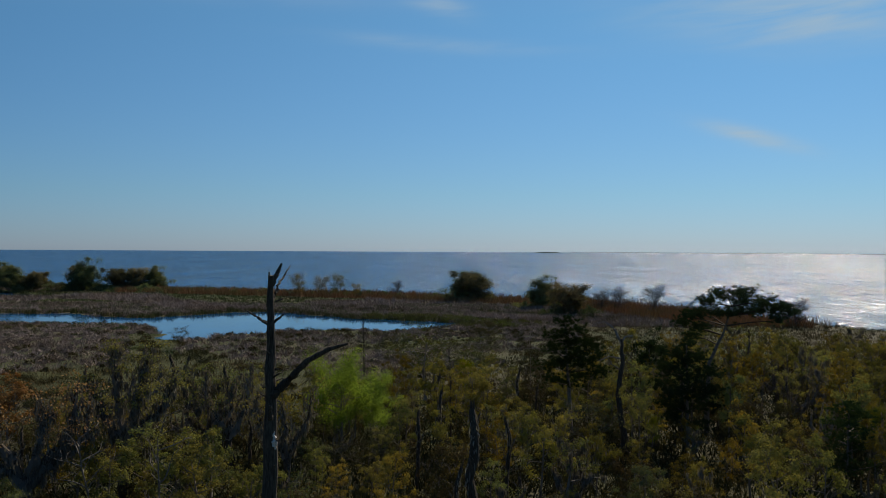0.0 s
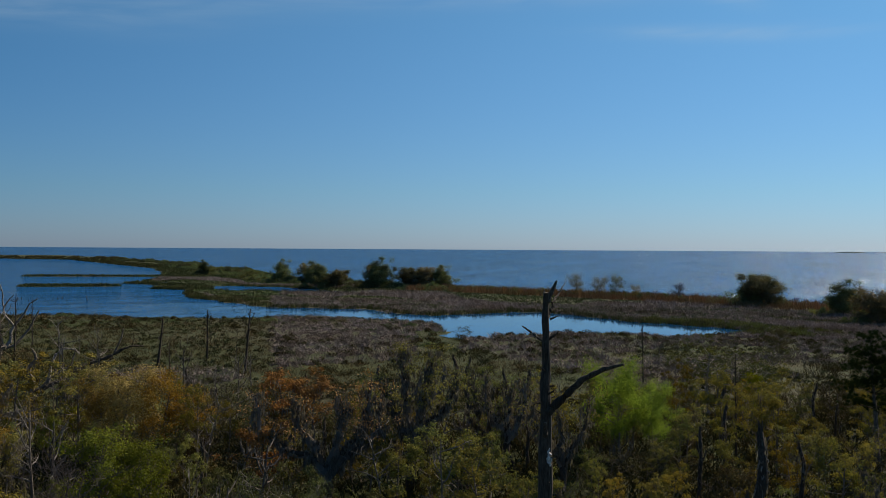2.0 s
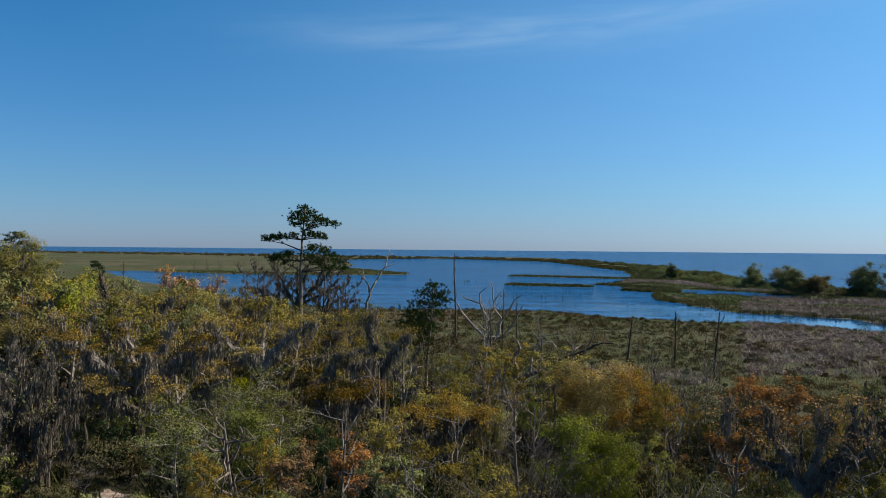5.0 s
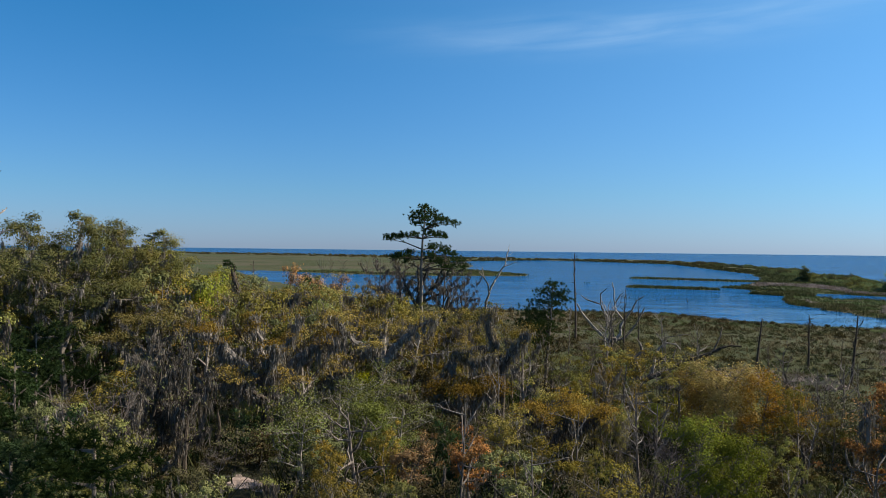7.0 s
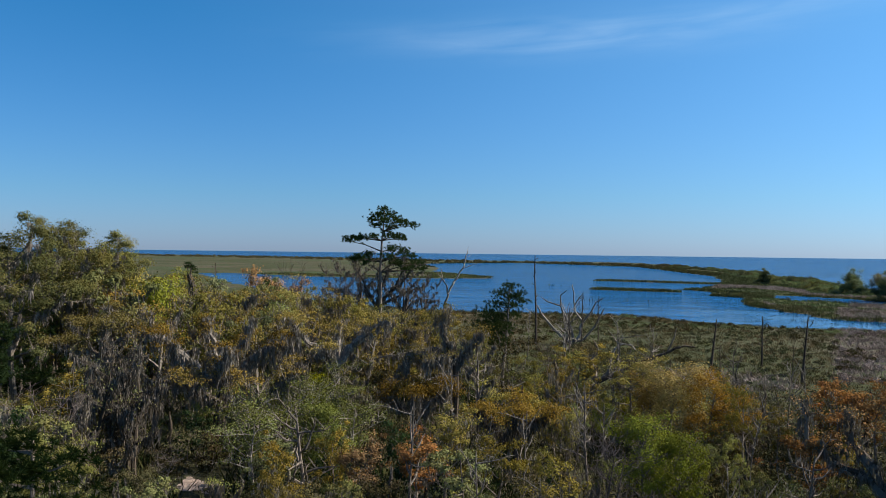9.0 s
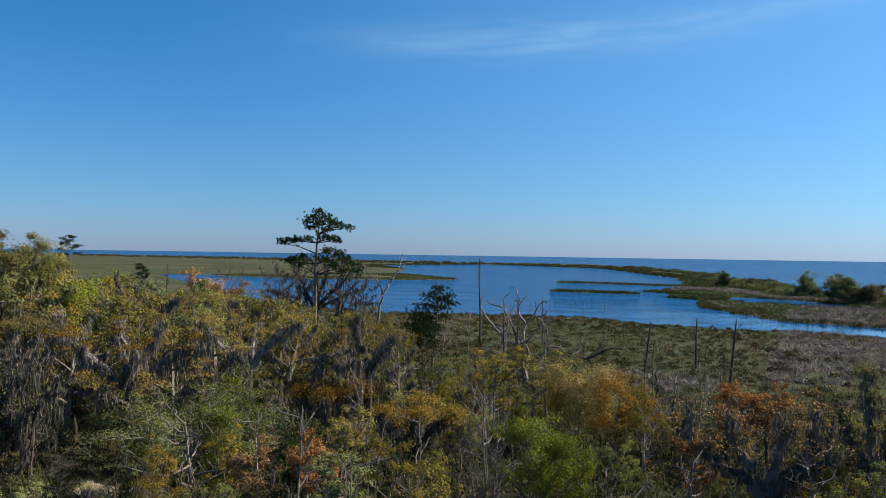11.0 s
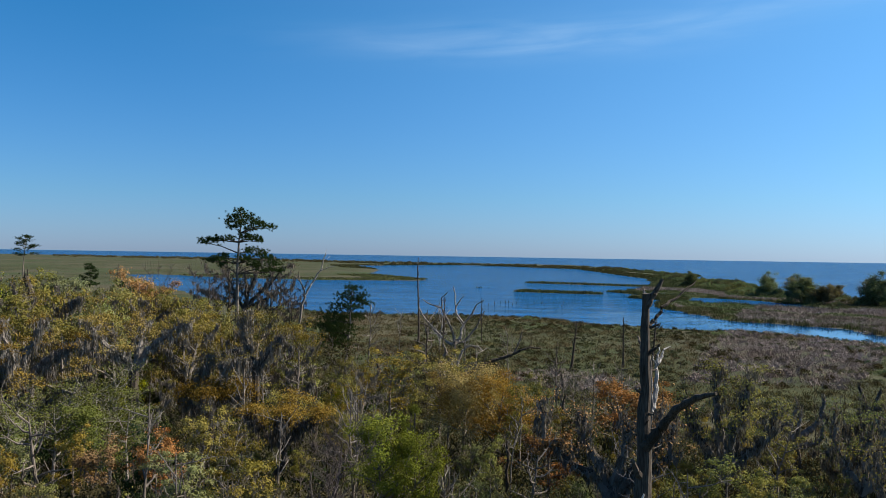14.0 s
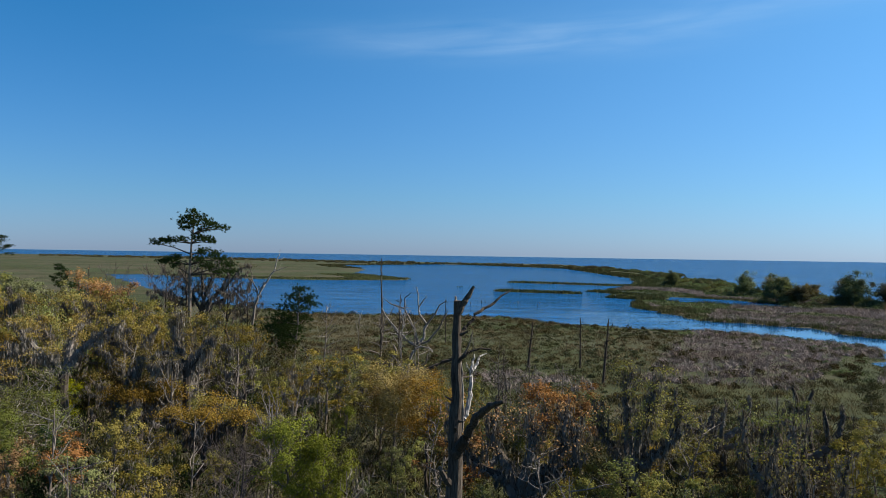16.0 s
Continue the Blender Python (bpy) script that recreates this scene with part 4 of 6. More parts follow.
def pad_pine(label, x, y, bearing, trunk, pads, seed, r=0.22, clumps=26, needles=44, long=0.44, sink=0.0):
    """A pine grown by hand: trunk points and foliage pads as (sideways, up[, size]) across a bearing; limbs reach from the trunk to each pad."""
    rng = random.Random(seed)
    e = root("pine", label, "pine", "pines")
    e.location = (x, y, 0.2 - sink)
    side, deep = Vector((math.cos(radians(bearing)), math.sin(radians(bearing)), 0)), Vector((-math.sin(radians(bearing)), math.cos(radians(bearing)), 0))
    wood, crown = Geo(), Geo()
    pts = [side * a + Vector((0, 0, z)) for a, z in trunk]
    path, rad = [], []
    for k in range(len(pts) - 1):
        for t in (0.0, 0.33, 0.66):
            path.append(pts[k].lerp(pts[k + 1], t) + Vector((rng.gauss(0, 0.03), rng.gauss(0, 0.03), 0)))
    path.append(pts[-1])
    rad = [r * (1.25 - 1.05 * i / len(path)) for i in range(len(path))]
    wood.tube(path, rad, 8)
    part("trunk", wood, BARK, e)
    for a, z, size in pads:
        c = side * a + deep * rng.gauss(0, 0.9) + Vector((0, 0, z))
        foot = min((q for q in path if q.z < z - 0.15), key=lambda q: (q - c).length + 0.4 * abs(q.z - z + 0.8), default=path[0])
        arm = Geo()
        mid = foot.lerp(c, 0.5) + Vector((rng.gauss(0, 0.15), rng.gauss(0, 0.15), rng.uniform(-0.1, 0.35)))
        arm.tube([foot, mid, c - Vector((0, 0, 0.2))], [r * 0.38, r * 0.24, 0.03], 5)
        part("branch", arm, SNAGBARK, e)
        for _ in range(int(clumps * 1.9 * size * size)):
            q = c + Vector((rng.gauss(0, 0.6 * size), rng.gauss(0, 0.6 * size), rng.gauss(0.1, 0.27 * size)))
            for _ in range(needles):
                crown.needle(q, Vector((rng.gauss(0, 1), rng.gauss(0, 1), rng.gauss(0.35, 0.8))).normalized() * rng.uniform(0.4, 1.0) * long, 0.017)
    tagged(part("crown", crown, NEEDLE, e), kind="stuff")


pad_pine("tall pine with open flat-topped dark green crown", -114.7, 70.5, 58, [(0.0, -0.5), (0.1, 8), (0.0, 16), (0.2, 21), (0.5, 25.3)],
         [(0.6, 25.8, 0.9), (-0.3, 25.1, 1.0), (1.4, 24.9, 1.1), (-1.4, 24.4, 1.0), (0.5, 24.1, 1.2), (2.4, 24.1, 1.1), (3.6, 23.8, 1.1), (4.9, 23.5, 0.9), (1.6, 23.2, 1.0), (-0.9, 23.3, 0.9),
          (1.0, 21.9, 1.0), (2.4, 21.7, 1.1), (3.4, 21.3, 0.8), (-1.2, 21.6, 0.9), (-2.8, 21.4, 1.0), (-4.2, 21.3, 1.0), (-5.2, 21.1, 0.9), (2.0, 19.7, 1.1), (3.4, 19.3, 1.2), (1.2, 18.5, 1.1),
          (4.6, 18.5, 1.1), (2.6, 17.5, 1.2), (5.8, 17.7, 1.0), (4.0, 16.5, 1.1), (6.6, 16.7, 0.9), (-2.0, 18.7, 0.9), (-3.2, 18.3, 1.1), (-4.2, 18.1, 1.0), (-2.4, 17.5, 0.8)], 61, 0.3)
pad_pine("dark green pine with a dense bushy crown", -88.6, 75.2, 50, [(-0.8, -0.5), (-0.6, 5), (-0.1, 10), (0.1, 14.6)],
         [(0.2, 14.7, 1.1), (-1.0, 13.9, 1.1), (1.2, 13.6, 1.1), (0.2, 13.4, 1.1), (-1.8, 12.3, 1.2), (0.2, 12.2, 1.2), (1.5, 12.7, 1.0), (-2.6, 11.2, 1.2), (-1.0, 10.6, 1.3), (-1.8, 9.8, 1.3), (-3.0, 10.6, 1.2), (0.6, 10.9, 1.1), (-0.4, 9.3, 1.3), (-2.4, 9.0, 1.4), (-3.6, 9.6, 1.3), (-1.4, 8.2, 1.4), (-3.0, 8.0, 1.2), (-0.6, 7.4, 1.2), (-2.2, 7.0, 1.2)], 62, 0.2, 20)
pad_pine("broad umbrella-crowned dark pine above the swamp", 28.3, 91.7, -18, [(0.0, -0.5), (0.1, 5), (0.3, 8.5), (1.6, 11.5), (2.6, 14.6)],
         [(1.6, 15.9, 1.2), (3.8, 16.1, 1.2), (0.0, 15.0, 1.1), (-1.6, 13.6, 1.1), (5.7, 15.1, 1.2), (7.6, 14.5, 1.1), (3.2, 14.2, 1.1), (-0.6, 12.2, 1.0), (7.0, 13.4, 1.0), (4.8, 14.0, 1.0), (8.6, 14.0, 0.9), (1.6, 13.9, 1.2), (-2.4, 12.6, 1.0), (-0.8, 13.8, 1.1), (-1.6, 11.2, 0.9), (3.6, 15.2, 1.2), (6.4, 14.4, 1.2)], 63, 0.26, 38, sink=0.8)
pad_pine("dark conical pine standing in the swamp", 23.6, 82.7, -16, [(0.0, -0.5), (0.1, 4), (0.0, 10.6)],
         [(0.1, 10.6, 0.9), (-0.9, 9.7, 1.1), (1.0, 9.5, 1.1), (0.0, 9.0, 1.2), (-1.8, 8.3, 1.2), (1.8, 8.1, 1.2), (0.2, 7.6, 1.3), (-2.3, 6.7, 1.2), (2.3, 6.4, 1.2), (-0.9, 6.2, 1.3), (1.0, 5.9, 1.3), (-2.0, 4.9, 1.2), (2.1, 4.6, 1.2), (0.0, 4.4, 1.3), (-1.2, 3.4, 1.0), (1.4, 3.2, 1.0)], 64, 0.2, 32)
pad_pine("dark leaning pine beside a dead trunk", 12.3, 84.5, -12, [(0.6, -0.5), (0.3, 5), (0.0, 9.0), (-0.2, 12.4)],
         [(-0.2, 12.6, 1.0), (0.9, 11.8, 1.1), (-0.9, 11.4, 1.1), (1.5, 10.6, 1.0), (-1.4, 10.0, 1.0), (0.2, 10.6, 1.1), (0.9, 9.4, 1.2), (-1.7, 8.2, 1.1), (-0.4, 8.8, 1.2), (1.8, 8.6, 1.2), (2.8, 9.2, 1.1), (3.2, 7.8, 1.0), (1.4, 7.2, 1.1), (-1.2, 6.8, 1.1), (2.6, 10.2, 1.0), (0.2, 6.4, 1.0)], 65, 0.2, 26)
pine("pine_mid", 42, 15.2, 15, 0.48, 3.4, "dark green pine far out in the marsh", needles=26, dense=1.8)
pine("pine_tall", 41, 24, 14, 0.62, 4.6, "tall flat-topped pine far behind the swamp", needles=22, clump=0.5, dense=1.5, trunk_r=0.24)
pine("pine_low", 43, 7.5, 13, 0.12, 2.6, "young dark green pine with dense needles", needles=26, dense=1.2, trunk_r=0.12)


def dead_tree(key, seed, height, r, limbs, mat, label, spread=1.4, name="dead_tree", from_=0.45, group="dead trees", up=(0.3, 1.0), lean=0.03, stout=0.45, trunkmat=None):
    rng = random.Random(seed)
    e = root(name, label, "dead tree", group)
    wood = Geo()
    trunk, rad = bend(rng, Vector((0, 0, -0.3)), Vector((rng.gauss(0, lean), rng.gauss(0, lean), 1)), height + 0.3, r, r * 0.3, 9, lean)
    wood.tube(trunk, rad, 7)
    part("trunk", wood, trunkmat or mat, e)
    for i in range(limbs):
        u = from_ + (0.97 - from_) * (i + rng.random() * 0.7) / limbs
        k = u * 9
        j = min(int(k), 8)
        p = trunk[j].lerp(trunk[j + 1], k - j)
        arm = Geo()
        limb, lr = bend(rng, p, flat_way(rng, rng.uniform(*up), i * 2.2 + rng.uniform(-0.6, 0.6)), spread * rng.uniform(0.5, 1.2), r * stout * (1.2 - u * 0.6), r * 0.16, 5, 0.26, 0.08)
        arm.tube(limb, lr, 5)
        if spread > 1.0:
            for q in limb[2:5]:
                tw, tr = bend(rng, q, flat_way(rng, rng.uniform(0.2, 1.2)), spread * 0.35, r * 0.2, 0.015, 3, 0.3)
                arm.tube(tw, tr, 4)
        part("branch", arm, mat, e)
    PROTO[key] = [e, height, False]


dead_tree("pole", 51, 9.0, 0.15, 8, SNAGBARK, "thin dark dead trunk with broken stubs and a few twigs", 1.1, lean=0.012, from_=0.4, up=(0.2, 1.2))
dead_tree("pole_b", 52, 18.0, 0.27, 16, SNAGBARK, "tall thin dead trunk with many short twigs", 1.0, from_=0.45)
dead_tree("fork_white", 53, 18.0, 0.26, 7, BLEACH, "bleached grey dead tree with forked limbs", 4.2, from_=0.5, up=(0.5, 1.4), stout=0.65, trunkmat=BARK)
dead_tree("spread_white", 54, 10.0, 0.3, 13, BLEACH, "bleached dead tree with wide crooked limbs", 4.6, from_=0.3, up=(0.1, 1.0), stout=0.7)
dead_tree("spread_dark", 58, 11.0, 0.24, 12, BARK, "grey-brown dead tree with many crooked limbs", 4.2, from_=0.28, up=(0.1, 1.1), stout=0.7)
dead_tree("edge_dead", 55, 26.0, 0.26, 9, BLEACH, "tall bare grey dead tree with short limbs", 1.6, from_=0.6)
dead_tree("twisted", 57, 9.0, 0.12, 8, GREYWOOD, "twisted pale dead sapling", 2.6, from_=0.35, up=(0.2, 1.2), stout=0.7, trunkmat=BARK)

dead_tree("twisted_b", 59, 9.0, 0.10, 9, GREYWOOD, "pale crooked dead sapling with curling limbs", 3.0, from_=0.4, up=(0.3, 1.3), lean=0.08, stout=0.75)

# ---------------------------------------------------------------- the great snag
SNAG = Vector((-7.1, 35.4, 0.0))
snag = root("dead_snag", "tall weathered dead cypress trunk with broken top and bare limbs", "dead tree")
snag.location = SNAG
rng = random.Random(77)


def limb_of(parent, name, pts, radii, mat, label="", sides=8, rough=0.03):
    g = Geo()
    path, rad = [], []
    for (a, b), (ra, rb) in zip(zip(pts, pts[1:]), zip(radii, radii[1:])):
        for k in range(4):
            t = k / 4
            path.append(Vector(a).lerp(Vector(b), t) + Vector((rng.gauss(0, rough), rng.gauss(0, rough), 0)))
            rad.append((ra + (rb - ra) * t) * rng.uniform(0.9, 1.1))
    path.append(Vector(pts[-1]))
    rad.append(radii[-1])
    g.tube(path, rad, sides)
    return part(name, g, mat, parent, label)


limb_of(snag, "trunk", [(0.1, 0.0, -0.4), (0.05, 0, 3), (-0.05, 0, 8), (0.0, 0.0, 13.6), (-0.05, 0.04, 16.5), (0.0, 0.0, 18.85)], [0.58, 0.40, 0.30, 0.26, 0.165, 0.125], SNAGBARK, "", 12, 0.02)
limb_of(snag, "top_stub", [(0.02, 0.02, 18.45), (0.14, 0.16, 18.8), (0.22, 0.26, 19.0), (0.34, 0.40, 19.33)], [0.12, 0.10, 0.085, 0.05], SNAGBARK, "broken splintered top", 7, 0.01)
limb_of(snag, "splinter", [(-0.08, 0.0, 18.7), (-0.09, -0.02, 19.0)], [0.06, 0.03], GREYWOOD, "pale splintered wood", 5, 0.01)
limb_of(snag, "upper_limb", [(0.05, 0.15, 17.8), (0.12, 0.7, 18.4), (0.25, 1.3, 18.75), (0.40, 2.1, 19.25)], [0.08, 0.055, 0.04, 0.012], SNAGBARK, "", 6, 0.03)
limb_of(snag, "main_limb", [(0.1, -0.05, 13.9), (0.7, -0.2, 14.5), (1.6, -0.5, 15.4), (2.5, -0.75, 15.9), (3.3, -0.95, 16.15)], [0.21, 0.165, 0.13, 0.10, 0.05], SNAGBARK, "", 9, 0.012)
limb_of(snag, "side_limb", [(-0.08, 0.08, 16.8), (-0.7, 0.65, 17.05), (-1.3, 1.2, 17.3)], [0.09, 0.06, 0.03], SNAGBARK, "", 6, 0.02)
limb_of(snag, "short_limb", [(0.1, 0.0, 16.9), (0.35, 0.05, 17.1), (0.5, 0.1, 17.25)], [0.07, 0.05, 0.03], SNAGBARK, "", 6, 0.01)
pale = limb_of(snag, "pale_limb", [(0.0, 0.2, 14.85), (-0.05, 0.5, 15.1), (-0.08, 0.66, 15.7), (-0.12, 0.74, 16.3), (-0.1, 0.72, 16.6), (-0.13, 0.86, 17.05)], [0.10, 0.085, 0.075, 0.06, 0.05, 0.02], PALEWOOD, "bleached split limb without bark", 7, 0.02)
limb_of(pale, "pale_twig", [(-0.1, 0.73, 16.5), (-0.1, 1.0, 16.75), (-0.12, 1.08, 16.95), (-0.06, 1.38, 17.05)], [0.06, 0.05, 0.035, 0.015], PALEWOOD, "bleached twig", 5, 0.015)
limb_of(pale, "pale_twig", [(-0.1, 0.73, 16.45), (-0.12, 0.55, 16.65), (-0.1, 0.5, 16.8)], [0.04, 0.03, 0.012], PALEWOOD, "bleached twig", 5, 0.01)
limb_of(snag, "low_limb", [(0.0, -0.1, 12.9), (0.1, -0.5, 13.2), (0.12, -0.75, 13.6)], [0.15, 0.11, 0.06], SNAGBARK, "", 7, 0.02)
limb_of(snag, "bare_patch", [(0.17, -0.20, 11.75), (0.20, -0.24, 12.0), (0.19, -0.22, 12.25), (0.22, -0.26, 12.45)], [0.05, 0.10, 0.06, 0.015], STRIPPED, "pale patch of stripped bark", 6, 0.03)
limb_of(snag, "bare_patch", [(0.22, -0.20, 11.7), (0.28, -0.25, 11.95), (0.36, -0.3, 12.1)], [0.05, 0.045, 0.015], STRIPPED, "pale splinter of stripped bark", 5, 0.02)
limb_of(snag, "peeled_strip", [(0.10, 0.22, 14.6), (0.12, 0.2, 15.4), (0.09, 0.17, 16.3), (0.07, 0.12, 17.0)], [0.03, 0.05, 0.045, 0.02], GREYWOOD, "pale strip of wood without bark", 7, 0.015)
for k in range(16):
    a, z = rng.uniform(0, 6.28), rng.uniform(9.5, 18.4)
    d = Vector((math.cos(a), math.sin(a), rng.uniform(0, 0.6)))
    limb_of(snag, "stub", [tuple(d * 0.15 + Vector((0, 0, z))), tuple(d * rng.uniform(0.35, 0.6) + Vector((0, 0, z)))], [0.05, 0.025], SNAGBARK, "", 5, 0.005)

claw = root("dead_tree", "dead grey trunk with curled bare limbs at its top", "dead tree", "dead trees")
claw.location = (17.0, 81.3, 0.2)
limb_of(claw, "trunk", [(0.5, 0, -0.5), (0.4, 0, 1.5), (-0.3, 0, 6.0), (0.1, 0, 9.0), (0.0, 0, 11.3)], [0.42, 0.34, 0.26, 0.2, 0.14], SNAGBARK, "", 9, 0.03)
limb_of(claw, "branch", [(0.0, 0, 10.8), (-0.6, 0.1, 12.2), (-1.5, 0.2, 12.9), (-2.3, 0.2, 12.8)], [0.13, 0.1, 0.07, 0.03], BLEACH, "", 6, 0.03)
limb_of(claw, "branch", [(0.0, 0, 10.9), (0.4, 0, 11.5), (1.1, 0, 11.6)], [0.11, 0.09, 0.05], BLEACH, "", 6, 0.02)
limb_of(claw, "branch", [(0.0, 0, 9.4), (-1.1, 0.2, 9.6), (-2.0, 0.3, 9.2)], [0.1, 0.07, 0.03], BLEACH, "", 6, 0.03)
limb_of(claw, "branch", [(0.0, 0, 8.2), (-0.9, -0.2, 8.9), (-1.7, -0.3, 9.9)], [0.09, 0.07, 0.02], BARK, "", 6, 0.03)


def sprawl(label, x, y, bearing, limbs, seed):
    """A dead tree of crooked limbs: each limb's foot and tip radius, its wood, and its (sideways, up) points."""
    g = random.Random(seed)
    e = root("dead_tree", label, "dead tree", "dead trees")
    e.location = (x, y, 0.0)
    turn = Matrix.Rotation(radians(bearing), 3, "Z")
    for r0, r1, mat, pts in limbs:
        depth, way = 0.0, g.choice((-0.12, 0.12))
        path = []
        for u, z in pts:
            path.append(tuple(turn @ Vector((u * 1.15, depth, z))))
            depth += way
        n = len(path)
        limb_of(e, "limb", path, [2.0 * (r0 + (r1 - r0) * k / (n - 1)) for k in range(n)], mat, "bleached limb" if mat is BLEACH else "", 6, 0.05)
        for k in range(max(1, n - 3)):
            q = Vector(path[g.randrange(n // 2, n)])
            tw, tr = bend(g, q, flat_way(g, g.uniform(0.0, 1.2)), g.uniform(0.8, 2.0), r1 * 0.9, 0.015, 4, 0.3, 0.03)
            twig = Geo()
            twig.tube(tw, tr, 4)
            part("twig", twig, mat, e)


sprawl("sprawling grey dead tree with crooked curling limbs", -129.7, 126.2, 49.7, [
    (0.30, 0.22, BARK, [(0.6, -0.6), (0.4, 0.6), (0.6, 1.6)]), (0.17, 0.07, BLEACH, [(0.5, 0.4), (-1.4, 1.6), (-3.2, 3.6), (-5.5, 6.7), (-6.3, 8.5)]),
    (0.15, 0.04, BARK, [(0.4, 1.2), (-0.1, 3.8), (-1.4, 6.8), (-2.1, 8.5), (-4.5, 9.3), (-5.6, 10.3)]), (0.08, 0.03, BARK, [(-2.1, 8.5), (-2.1, 10.6), (-1.0, 11.8)]),
    (0.17, 0.04, BLEACH, [(0.6, 1.0), (1.5, 2.2), (1.5, 3.9), (2.0, 5.1), (0.6, 7.4), (0.4, 8.6), (0.3, 11.6), (0.0, 13.0)]), (0.07, 0.03, BARK, [(0.4, 8.6), (1.4, 10.4), (2.0, 11.0)]),
    (0.12, 0.04, BARK, [(2.0, 5.1), (3.6, 7.5), (4.3, 9.3), (5.6, 10.2)]), (0.14, 0.05, BARK, [(0.6, 0.9), (2.3, 1.6), (4.3, 4.5), (5.1, 6.3), (5.8, 7.9)])], 201)
sprawl("forked dead tree with a dark stem and bleached upper limbs", -108.3, 78.4, 62, [
    (0.12, 0.09, BARK, [(-0.4, -0.6), (-0.3, 6.0), (0.0, 11.2), (0.5, 13.0)]), (0.085, 0.03, BLEACH, [(0.5, 13.0), (1.2, 14.6), (2.0, 16.1), (2.7, 17.4), (2.9, 18.6), (3.2, 19.7)]),
    (0.07, 0.03, BARK, [(0.5, 13.0), (0.3, 14.2), (-0.3, 15.4), (-0.4, 16.8)]), (0.035, 0.015, BLEACH, [(2.4, 16.9), (3.4, 17.4), (4.4, 17.8)]), (0.045, 0.015, BARK, [(-0.2, 15.2), (-0.9, 16.0), (-1.1, 16.6)])], 203)
sprawl("dark dead tree with one long low reaching limb", -87.2, 90.4, 49.6, [
    (0.26, 0.20, BARK, [(0.0, -2.3), (-0.0, 0.6), (-0.2, 3.1)]), (0.16, 0.06, BARK, [(-0.2, 2.7), (-0.5, 4.3), (0.3, 5.6), (-0.1, 6.8)]), (0.17, 0.05, SNAGBARK, [(0.1, 1.0), (3.2, 2.7), (6.1, 4.5), (8.5, 5.4), (9.7, 6.2), (10.9, 6.6), (12.1, 6.5)]),
    (0.07, 0.03, BARK, [(8.9, 5.5), (9.3, 7.0), (9.7, 8.0), (9.8, 9.1)]), (0.11, 0.05, BLEACH, [(1.6, 2.0), (1.7, 3.9), (2.4, 6.0), (3.3, 6.7), (4.4, 6.5), (4.8, 5.9)]), (0.10, 0.04, BARK, [(-0.2, 0.2), (1.6, 2.7), (4.0, 4.4), (4.4, 6.1)])], 202)


